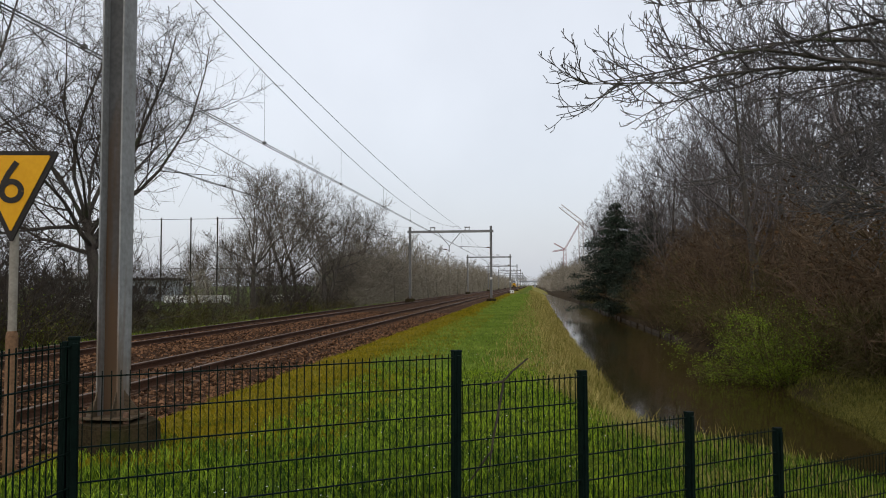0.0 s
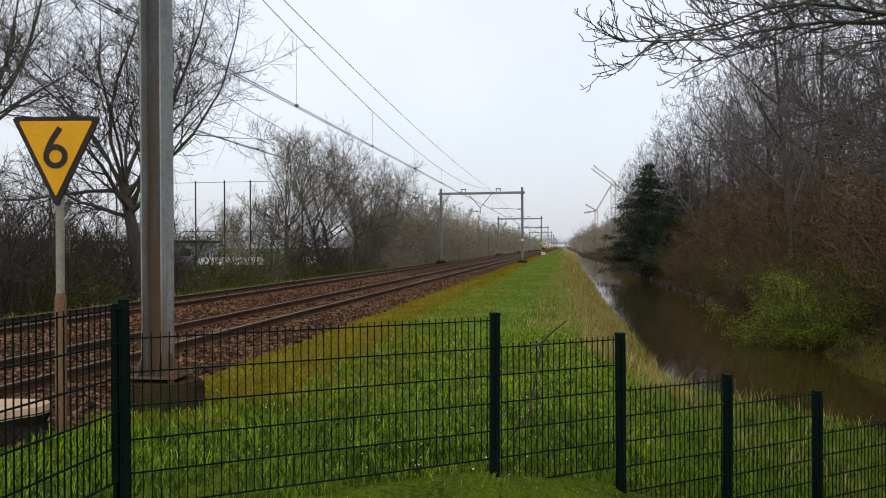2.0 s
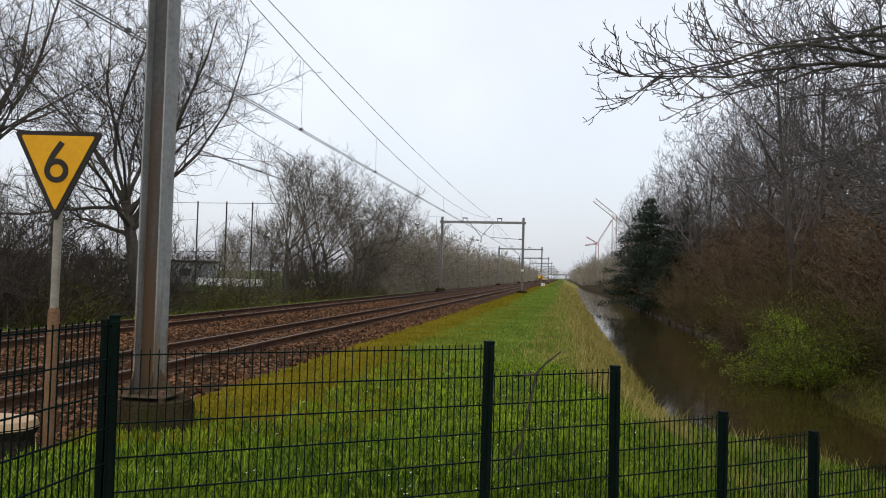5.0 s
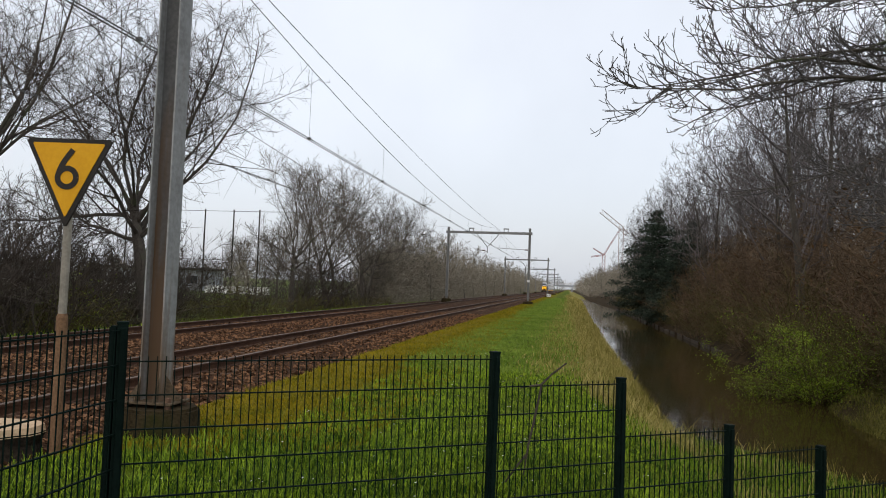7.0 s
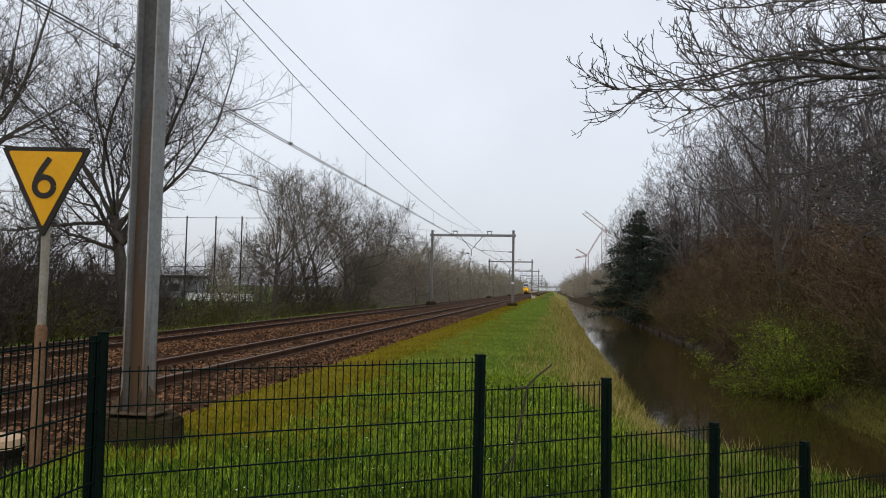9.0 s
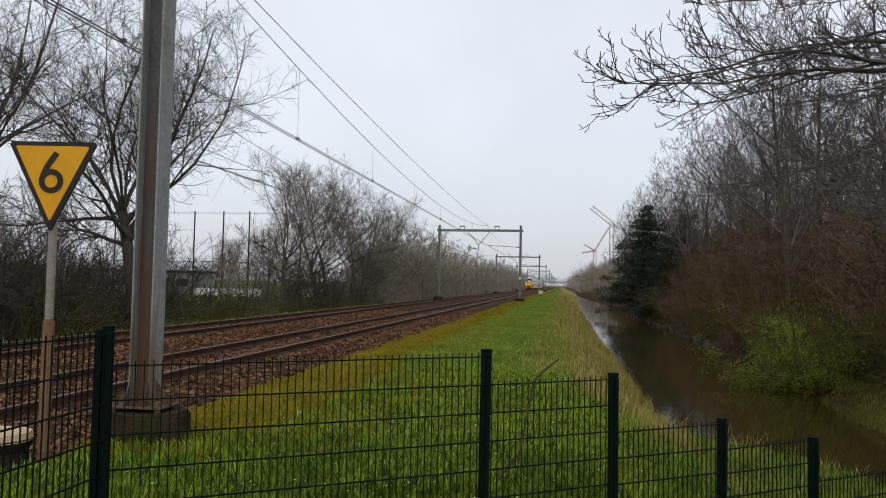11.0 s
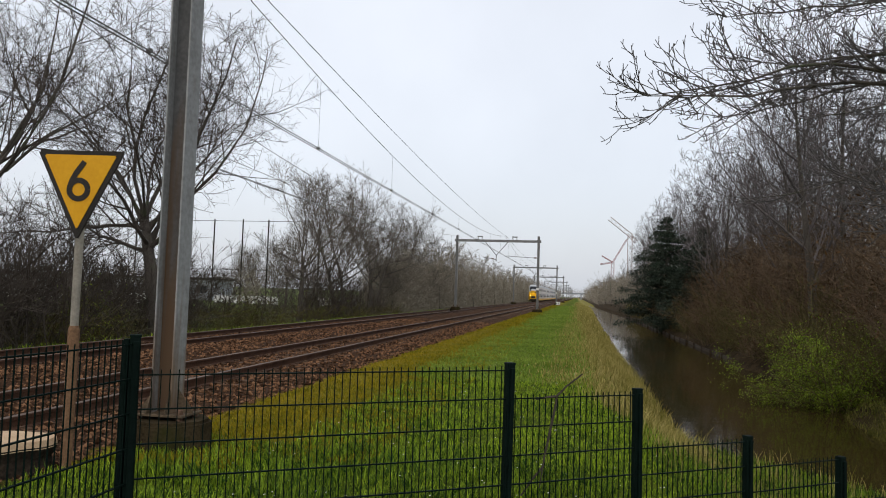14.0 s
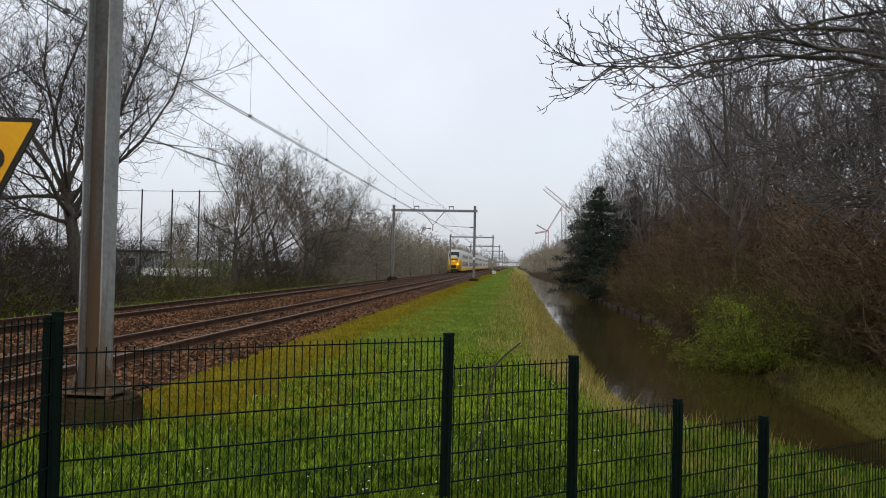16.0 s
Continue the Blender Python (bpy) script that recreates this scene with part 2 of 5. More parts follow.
def ground_material():
    """Meadow, sprayed strip, ballast, ditch banks and leaf litter, by place across the line."""
    m = bpy.data.materials.new("ground")
    m.use_nodes = True
    n, l = m.node_tree.nodes, m.node_tree.links
    b = n["Principled BSDF"]
    b.inputs["Roughness"].default_value = 0.95
    b.inputs["Specular IOR Level"].default_value = 0.05
    geo = n.new("ShaderNodeNewGeometry")
    sep = n.new("ShaderNodeSeparateXYZ")
    l.new(geo.outputs["Position"], sep.inputs[0])

    def tex(scale, detail=5):
        t = n.new("ShaderNodeTexNoise")
        t.inputs["Scale"].default_value, t.inputs["Detail"].default_value = scale, detail
        l.new(geo.outputs["Position"], t.inputs["Vector"])
        return t.outputs["Fac"]

    def blend(a, c, fac):
        x = n.new("ShaderNodeMix")
        x.data_type = "RGBA"
        for key, v in (("A", a), ("B", c)):
            if isinstance(v, tuple):
                x.inputs[key].default_value = (*v, 1)
            else:
                l.new(v, x.inputs[key])
        l.new(fac, x.inputs["Factor"])
        return x.outputs["Result"]

    def ramp(v, lo, hi):
        x = n.new("ShaderNodeMapRange")
        x.inputs["From Min"].default_value, x.inputs["From Max"].default_value = lo, hi
        l.new(v, x.inputs["Value"])
        return x.outputs["Result"]

    def math_node(op, a, c):
        x = n.new("ShaderNodeMath")
        x.operation = op
        for i, v in enumerate((a, c)):
            if isinstance(v, (int, float)):
                x.inputs[i].default_value = v
            else:
                l.new(v, x.inputs[i])
        return x.outputs[0]

    coarse, mid_n, fine = tex(0.35), tex(2.2), tex(28, 6)
    wob = math_node("MULTIPLY_ADD", mid_n, 0.9)
    wob.node.inputs[2].default_value = -0.45
    xw = math_node("ADD", sep.outputs["X"], wob)
    grass = blend((0.02, 0.036, 0.003), (0.115, 0.15, 0.011), ramp(math_node("ADD", mid_n, fine), 0.7, 1.3))
    grass = blend(grass, (0.12, 0.15, 0.012), ramp(coarse, 0.52, 0.75))
    dry = blend((0.10, 0.105, 0.016), (0.30, 0.25, 0.08), ramp(math_node("ADD", mid_n, fine), 0.75, 1.25))
    mustard = blend((0.09, 0.08, 0.005), (0.24, 0.17, 0.012), ramp(fine, 0.35, 0.65))
    red = blend((0.016, 0.008, 0.004), (0.09, 0.047, 0.025), ramp(fine, 0.35, 0.65))
    litter = blend((0.012, 0.008, 0.004), (0.055, 0.037, 0.018), ramp(math_node("ADD", mid_n, fine), 0.75, 1.25))
    moss = blend((0.05, 0.05, 0.009), (0.15, 0.13, 0.03), ramp(fine, 0.35, 0.65))
    c = blend(grass, dry, math_node("MULTIPLY", ramp(xw, 0.2, 1.3), ramp(sep.outputs["Y"], 11.0, 18.0)))
    c = blend(c, blend(litter, moss, ramp(sep.outputs["Y"], 19.0, 16.5)), ramp(xw, 5.0, 5.2))
    c = blend(c, litter, ramp(xw, 7.5, 8.1))
    spray = math_node("MULTIPLY", ramp(xw, -2.2, -4.2), ramp(sep.outputs["Y"], 5.6, 7.6))
    c = blend(c, mustard, spray)
    c = blend(red, c, ramp(xw, -4.95, -4.75))
    c = blend(moss, c, ramp(xw, -14.3, -13.9))
    far_left = blend((0.06, 0.085, 0.02), (0.15, 0.20, 0.05), ramp(math_node("ADD", mid_n, coarse), 0.75, 1.25))
    c = blend(far_left, c, ramp(xw, -19.0, -17.0))
    l.new(c, b.inputs["Base Color"])
    bp = n.new("ShaderNodeBump")
    bp.inputs["Strength"].default_value, bp.inputs["Distance"].default_value = 0.9, 0.05
    l.new(fine, bp.inputs["Height"])
    l.new(bp.outputs["Normal"], b.inputs["Normal"])
    return m


def water_material():
    m = bpy.data.materials.new("ditch_water")
    m.use_nodes = True
    n, l = m.node_tree.nodes, m.node_tree.links
    b = n["Principled BSDF"]
    b.inputs["Roughness"].default_value = 0.06
    b.inputs["IOR"].default_value = 1.33
    geo = n.new("ShaderNodeNewGeometry")
    t, d = n.new("ShaderNodeTexNoise"), n.new("ShaderNodeTexNoise")
    t.inputs["Scale"].default_value, t.inputs["Detail"].default_value = 1.4, 3
    d.inputs["Scale"].default_value = 0.4
    for x in (t, d):
        l.new(geo.outputs["Position"], x.inputs["Vector"])
    mix = n.new("ShaderNodeMix")
    mix.data_type = "RGBA"
    mix.inputs["A"].default_value, mix.inputs["B"].default_value = (0.026, 0.019, 0.006, 1), (0.045, 0.031, 0.009, 1)
    l.new(d.outputs["Fac"], mix.inputs["Factor"])
    l.new(mix.outputs["Result"], b.inputs["Base Color"])
    bp = n.new("ShaderNodeBump")
    bp.inputs["Strength"].default_value, bp.inputs["Distance"].default_value = 0.12, 0.05
    l.new(t.outputs["Fac"], bp.inputs["Height"])
    l.new(bp.outputs["Normal"], b.inputs["Normal"])
    return m


M_GROUND, M_WATER = ground_material(), water_material()

# ---------- building helpers ----------
WATER_Z = -1.15


def clamp01(v):
    return max(0.0, min(1.0, v))


def ease(v):
    v = clamp01(v)
    return v * v * (3 - 2 * v)


def ground_z(x, y):
    """Height of the ground: level meadow, track bed, ditch with two banks, rising wood floor."""
    shift = 1.8 * clamp01((y - 60) / 170)
    wide = 3.3 - 1.45 * clamp01((y - 7) / 8) + shift
    brow = 0.15 - 0.7 * clamp01((8.5 - y) / 2.5) * clamp01((y - 2.5) / 2)
    z = 0.04 - 1.15 * (0.5 * clamp01((x - brow) / wide) + 0.5 * ease((x - brow) / wide))
    # bed of the ditch
    edge = max(2.0, 2.0 + (15.5 - y) * 0.673) if y < 15.5 else 2.0 + shift
    calm = 1 - 0.85 * clamp01((y - 34) / 8)
    right = 7.3 + calm * (0.35 * math.sin(y * 0.31) + 0.2 * math.sin(y * 0.83 + 1)) - 3.4 * clamp01((y - 130) / 150) - 0.65 * clamp01((23 - y) / 6)
    inside = min(x - edge, right - x)
    if inside > 0:
        z -= 0.55 * ease(inside / 0.7)
    if x > right:
        z += 0.30 * ease((x - right) / 0.30) + 0.16 * max(0.0, min(x - right, 14.0))
    # track bed
    if x < -4.2:
        z -= 0.12 * ease((-4.2 - x) / 0.6)
        z += 0.10 * math.exp(-((x + 9.5) / 0.9) ** 2)
    if x < -13.4:
        z -= 0.35 * ease((-13.4 - x) / 2.0)
    if -3.2 < x < 6 and y < 8.5:
        z -= 0.16 * ease((3.94 + 0.643 * (x + 2.575) - y) / 0.7) * ease((y - 1.6) / 1.4)
    if -16 < x < 14 and -2 < y < 60:
        z += 0.025 * noise.noise((x * 1.3, y * 1.3, 0))
    return z


def part(name, data, material_, parent, label="", kind=""):
    """Links a bmesh or (verts, faces) as one mesh object under a thing or a part."""
    me = bpy.data.meshes.new(name)
    if isinstance(data, tuple):
        me.from_pydata(data[0], [], data[1])
    else:
        data.to_mesh(me)
        data.free()
    for x in (material_ if isinstance(material_, (list, tuple)) else [material_]):
        me.materials.append(x)
    ob = new(name, me)
    ob.parent = parent
    return tagged(ob, label, kind=kind)


def share(name, source, parent, m, label=""):
    """Another object on the mesh of source."""
    ob = new(name, source.data)
    ob.parent = parent
    ob.matrix_basis = m
    return tagged(ob, label)


def thing(name, label, category, m=None, group="", kind=""):
    ob = new(name)
    ob.empty_display_size = 0.2
    if m is not None:
        ob.matrix_basis = m
    return tagged(ob, label, category, group, kind)


def box(bm, x0, y0, z0, x1, y1, z1, bevel=0.0):
    g = bmesh.ops.create_cube(bm, size=1.0)
    for v in g["verts"]:
        v.co = Vector((x0 + (v.co.x + 0.5) * (x1 - x0), y0 + (v.co.y + 0.5) * (y1 - y0), z0 + (v.co.z + 0.5) * (z1 - z0)))
    if bevel:
        edges = list({e for v in g["verts"] for e in v.link_edges})
        bmesh.ops.bevel(bm, geom=edges, offset=bevel, segments=1, affect="EDGES")
    return bm


def boxed(*a, bevel=0.0):
    return box(bmesh.new(), *a, bevel=bevel)


def tube(geo, pts, radii, sides):
    """Adds a tapered tube along pts to geo = (verts, faces)."""
    verts, faces = geo
    base = len(verts)
    count = len(pts)
    for i in range(count):
        p = pts[i]
        d = pts[min(i + 1, count - 1)] - pts[max(i - 1, 0)]
        a = d.cross(Vector((0.31, 0.17, 0.93)) if abs(d.z) < 0.9 * d.length else Vector((1, 0.1, 0)))
        a.normalize()
        b = d.cross(a)
        b.normalize()
        for k in range(sides):
            w = 2 * math.pi * k / sides
            q = p + (a * math.cos(w) + b * math.sin(w)) * radii[i]
            verts.append((q.x, q.y, q.z))
    for i in range(count - 1):
        for k in range(sides):
            j = (k + 1) % sides
            faces.append((base + i * sides + k, base + i * sides + j, base + (i + 1) * sides + j, base + (i + 1) * sides + k))
    faces.append(tuple(base + (count - 1) * sides + k for k in range(sides)))
    return geo


def rod(pts, r, sides=6):
    return tube(([], []), [Vector(p) for p in pts], [r] * len(pts), sides)


def extrude_profile(profile, y0, y1):
    """A closed outline in x and z, drawn out along y."""
    k = len(profile)
    verts = [(x, y0, z) for x, z in profile] + [(x, y1, z) for x, z in profile]
    faces = [(i, (i + 1) % k, k + (i + 1) % k, k + i) for i in range(k)]
    return verts, faces + [tuple(range(k))[::-1], tuple(range(k, 2 * k))]


# ---------- ground and water ----------
def axis(points):
    out = []
    for a, b, step in points:
        out += list(np.arange(a, b, step))
    return out + [points[-1][1]]


def build_ground():
    xs = axis([(-3000, -600, 600), (-600, -60, 60), (-60, -16, 4), (-16, 10, 0.25), (10, 26, 1.0), (26, 80, 9), (80, 600, 65), (600, 3000, 600)])
    ys = axis([(-600, -20, 58), (-20, 2, 2), (2, 30, 0.3), (30, 80, 1.0), (80, 200, 4), (200, 1000, 40), (1000, 4500, 500)])
    verts = [(x, y, ground_z(x, y)) for y in ys for x in xs]
    w = len(xs)
    faces = [(j * w + i, j * w + i + 1, (j + 1) * w + i + 1, (j + 1) * w + i) for j in range(len(ys) - 1) for i in range(w - 1)]
    g = part("ground", (verts, faces), M_GROUND, None)
    for p in g.data.polygons:
        p.use_smooth = True
    tagged(g, "grassy railway verge with ditch banks and leaf litter", "ground", kind="structure")
    v = [(1.2, 8.0, WATER_Z), (8.6, 8.0, WATER_Z), (8.6, 900.0, WATER_Z), (1.2, 900.0, WATER_Z)]
    wat = part("water", (v, [(0, 1, 2, 3)]), M_WATER, None)
    tagged(wat, "still brown ditch water mirroring trees and sky", "water", kind="structure")


build_ground()


def build_revetment():
    """Low timber edging along the far bank, boards nailed to short stakes."""
    t = thing("bank_revetment", "low dark timber edging along the water", "revetment", pose(0, 0, WATER_Z), kind="structure")
    board = part("board", boxed(-0.03, 0.02, -0.3, 0.03, 2.98, 0.17, bevel=0.008), M_WET_TIMBER, t)
    stake = part("stake", boxed(-0.11, -0.05, -0.4, -0.035, 0.05, 0.24, bevel=0.01), M_WET_TIMBER, t)
    for i in range(26):
        y = 36 + 3 * i
        ob = board if i == 0 else share("board", board, t, pose(0, 0, 0))
        ob.matrix_basis = pose(7.22 + 0.03 * math.sin(i * 2.1), y, 0.02 * math.sin(i * 1.7), 0, 0, 0.5 * math.sin(i * 1.3))
        ob = stake if i == 0 else share("stake", stake, t, pose(0, 0, 0))
        ob.matrix_basis = pose(7.22 + 0.03 * math.sin(i * 2.1), y, 0, 0, 2 * math.sin(i * 2.9))


build_revetment()


# ---------- tracks ----------
RAIL_Z = 0.10
NEAR_TRACK, FAR_TRACK = -7.18, -11.85


def rail_outline():
    half = [(0.0, -0.16), (0.07, -0.16), (0.07, -0.15), (0.012, -0.135), (0.009, -0.05), (0.036, -0.04), (0.036, -0.008), (0.028, 0.0)]
    return half[1:] + [(-x, z) for x, z in half[:0:-1]]


def build_sleeper_mesh():
    bm = boxed(-1.25, -0.13, -0.2, 1.25, 0.13, -0.01, bevel=0.02)
    for x in (-0.75, 0.75):
        box(bm, x - 0.15, -0.12, -0.01, x + 0.15, 0.12, 0.015, bevel=0.006)
        for s in (-1, 1):
            box(bm, x + s * 0.11 - 0.025, -0.05, 0.015, x + s * 0.11 + 0.025, 0.05, 0.045)
    return bm


def build_track(x, label):
    t = thing("railway_track", label, "railway track", pose(x, 0, RAIL_Z), group="railway tracks", kind="structure")
    for s in (-0.7525, 0.7525):
        outline = [(px + s, pz) for px, pz in rail_outline()]
        r = part("rail", extrude_profile(outline, -60, 900), [M_RAIL, M_RAIL_TOP], t, "rust-brown rail with a worn bright head")
        k = len(outline)
        for i, p in enumerate(r.data.polygons):
            if i < k and abs(outline[i][1]) < 0.009 and abs(outline[(i + 1) % k][1]) < 0.009:
                p.material_index = 1
    first = part("sleeper", build_sleeper_mesh(), M_SLEEPER, t)
    first.matrix_basis = pose(0, 1.0, -0.165)
    for i in range(1, 260):
        share("sleeper", first, t, pose(random.uniform(-0.02, 0.02), 1.0 + 0.6 * i, -0.165 + random.uniform(-0.012, 0.004), 0, 0, random.uniform(-0.6, 0.6)))
    return t


build_track(NEAR_TRACK, "rusty double-railed track on concrete sleepers in brown ballast")
build_track(FAR_TRACK, "rusty railway track on concrete sleepers behind a ballast ridge")


# ---------- masts and overhead line ----------
def h_beam(width, depth, t, z0, z1):
    """H section: flanges face +-x, the web lies between them."""
    w, d = width / 2, depth / 2
    o = [(-w, -d), (-w + t, -d), (-w + t, -t / 2), (w - t, -t / 2), (w - t, -d), (w, -d), (w, d), (w - t, d), (w - t, t / 2), (-w + t, t / 2), (-w + t, d), (-w, d)]
    k = len(o)
    verts = [(x, y, z0) for x, y in o] + [(x, y, z1) for x, y in o]
    faces = [(i, (i + 1) % k, k + (i + 1) % k, k + i) for i in range(k)]
    return verts, faces + [tuple(range(k))[::-1], tuple(range(k, 2 * k))]


def footing(r, z0, z1, squash=0.95):
    bm = bmesh.new()
    bmesh.ops.create_cone(bm, cap_ends=True, segments=10, radius1=r * 1.02, radius2=r * 0.97, depth=z1 - z0, matrix=Matrix.Translation((0, 0, (z0 + z1) / 2)))
    bmesh.ops.bevel(bm, geom=[e for e in bm.edges if all(v.co.z > z1 - 0.01 for v in e.verts)], offset=0.03, segments=2, affect="EDGES")
    for v in bm.verts:
        v.co.y *= squash
    return bm


def build_mast(parent, x, top, near, steel):
    """One mast of a portal, with foot plate, gussets and footing, as parts of the portal."""
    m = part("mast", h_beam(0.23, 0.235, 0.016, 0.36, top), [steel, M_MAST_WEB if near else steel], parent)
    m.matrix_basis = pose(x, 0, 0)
    # the web faces take the steel with painted recess shade
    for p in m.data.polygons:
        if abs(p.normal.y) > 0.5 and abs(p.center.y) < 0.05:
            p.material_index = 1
    f = part("footing", footing(0.41 if near else 0.5, -0.3, 0.31), M_CONCRETE, parent, "mossy round concrete footing")
    f.matrix_basis = pose(x + (0.06 if near else 0), 0, 0)
    p = part("foot_plate", boxed(x - 0.28, -0.2, 0.345, x + 0.28, 0.2, 0.37, bevel=0.004), M_FOOT, parent, "rusty foot plate")
    for sx in (-1, 1):
        for sy in (-1, 1):
            bm = boxed(sx * 0.23 - 0.025 + x, sy * 0.15 - 0.025, 0.30, sx * 0.23 + 0.025 + x, sy * 0.15 + 0.025, 0.42, bevel=0.006)
            part("anchor_bolt", bm, M_RUST, p)
    for sx, sy, ex, ey in ((-0.10, -0.1175, 0, -0.09), (0.10, -0.1175, 0, -0.09), (0.115, 0, 0.17, 0), (-0.115, 0, -0.17, 0)):
        a = Vector((x + sx, sy, 0.37))
        out = Vector((ex, ey, 0))
        side = Vector((0.006, 0, 0)) if ey else Vector((0, 0.006, 0))
        tri = [a, a + out, a + out + Vector((0, 0, 0.03)), a + Vector((0, 0, 0.24))]
        verts = [tuple(q - side) for q in tri] + [tuple(q + side) for q in tri]
        faces = [(0, 1, 2, 3), (7, 6, 5, 4)] + [(i, i + 4, (i + 1) % 4 + 4, (i + 1) % 4) for i in range(4)]
        part("gusset", (verts, faces), M_FOOT, p)


def build_portal(y, near=False):
    steel = M_GALV if near else M_MAST_FAR
    t = thing("catenary_portal", "grey steel portal over both tracks carrying overhead wires", "catenary portal", pose(0, y, 0.02), group="portals along the railway")
    right, left = (-4.105, -15.2) if near else (-3.85, -11.95)
    lift = 1.4 if near else 0.0
    build_mast(t, right, 7.5 + lift, near, steel)
    build_mast(t, left, 7.5 + lift, near, steel)
    part("beam", boxed(left - 0.25, -0.1, 6.86 + lift, right + 0.25, 0.1, 7.1 + lift, bevel=0.01), steel, t)
    for bx in (left + 2.3, right - 2.35):
        bm = bmesh.new()
        for dx in (-0.2, 0.2):
            box(bm, bx + dx - 0.03, -0.06, 7.1 + lift, bx + dx + 0.03, 0.06, 7.4 + lift)
        box(bm, bx - 0.26, -0.09, 7.34 + lift, bx + 0.26, 0.09, 7.44 + lift)
        part("wire_saddle", bm, steel, t)
    cx = (left + right) / 2 - 0.1
    for dx in (-1.15, 1.15):
        part("hanger", rod([(cx + dx, 0, 6.9 + lift), (cx, 0, 5.55)], 0.035), steel, t)
    part("drop_tube", rod([(cx, 0, 5.6), (cx, 0, 4.95)], 0.05), steel, t)
    part("registration_arm", rod([(cx, 0, 5.1), (cx - 1.3, 0, 5.35)], 0.025), steel, t)
    part("registration_arm", rod([(right, 0, 5.35), (right - 3.2, 0, 5.5)], 0.025), steel, t)
    for bx in (cx - 0.35, right - 0.3):
        part("insulator", rod([(bx - 0.14, 0, 5.22 if bx < right - 1 else 5.37), (bx + 0.14, 0, 5.2 if bx < right - 1 else 5.36)], 0.06, 8), M_RUST, t)
    if not near:
        part("mast_plate", boxed(right - 0.13, -0.16, 2.2, right + 0.13, -0.13, 2.42), M_WHITE, t, "small blank white enamel plate")
    return t


PORTALS = [6.9] + [72.2 + 67.5 * i for i in range(9)]
for i, py in enumerate(PORTALS):
    build_portal(py, near=i == 0)


def sagging(x, spans, near_z, far_z, near_sag, sag, steps):
    """Points of a cable from portal to portal; it hangs higher at the portal by the sign."""
    ends = [far_z, near_z] + [far_z] * (len(spans) - 2)
    pts = []
    for i in range(len(spans) - 1):
        s = near_sag if i < 2 else sag
        for k in range(steps):
            u = k / steps
            pts.append((x, spans[i] + (spans[i + 1] - spans[i]) * u, ends[i] + (ends[i + 1] - ends[i]) * u - s * 4 * u * (1 - u)))
    return pts


def build_overhead(x, label):
    t = thing("overhead_line", label, "overhead wire", group="overhead lines")
    spans = [PORTALS[0] - 66] + PORTALS
    for c in (-0.05, 0.05):
        part("contact_wire", rod([(x + c, y, 5.55) for y in spans], 0.012, 4), M_WIRE, t)
    pts = sagging(x, spans, 8.8, 7.5, 1.73, 1.3, 16)
    part("messenger_wire", rod(pts, 0.011, 4), M_WIRE, t)
    for p in pts[1:5 * 16:2]:
        d = part("dropper", rod([(x, p[1], 5.55), p], 0.005, 3), M_WIRE, t)
        part("clip", boxed(x - 0.05, p[1] - 0.03, 5.54, x + 0.05, p[1] + 0.03, 5.61), M_WIRE, d)
    return t


build_overhead(NEAR_TRACK, "dark contact and messenger wires with droppers over the track")
build_overhead(FAR_TRACK, "dark contact and messenger wires above the far track")


def build_feeder(x, label, near_z, far_z, sag):
    t = thing("feeder_cable", label, "cable", group="feeder cables")
    spans = [PORTALS[0] - 66] + PORTALS
    part("cable", rod(sagging(x, spans, near_z, far_z, sag, sag, 10), 0.011, 4), M_WIRE, t)


build_feeder(-7.02, "thin dark feeder cable strung between portals", 8.5, 7.45, 0.55)
build_feeder(-13.4, "thin dark return cable beside the far track", 7.0, 7.0, 0.5)


def build_km_marker(x, y, label):
    t = thing("distance_marker", label, "marker", pose(x, y, ground_z(x, y)))
    part("plate", boxed(-0.34, -0.04, 0.25, 0.34, 0.04, 0.72, bevel=0.01), M_WHITE, t)
    for dx in (-0.22, 0.1):
        part("bar", boxed(dx - 0.06, -0.055, 0.36, dx + 0.04, -0.042, 0.6), M_SIGN_BLACK, t)
    part("leg", boxed(-0.05, -0.03, -0.1, 0.05, 0.03, 0.25), M_GALV, t)


build_km_marker(-3.2, 125, "white distance board on a short post in the grass")


# ---------- fence ----------
FENCE = [(-2.61, 1.42, 1.38, 1.35), (-2.575, 3.94, 1.37, 1.17), (-0.5, 5.27, 1.19, 0.97), (0.43, 5.885, 0.985, 0.56), (1.365, 6.5, 0.575, 0.345), (2.285, 7.14, 0.335, -0.03), (4.36, 8.54, 0.1, -0.3), (6.4, 9.9, -0.1, 0)]
PANEL_H = 1.03


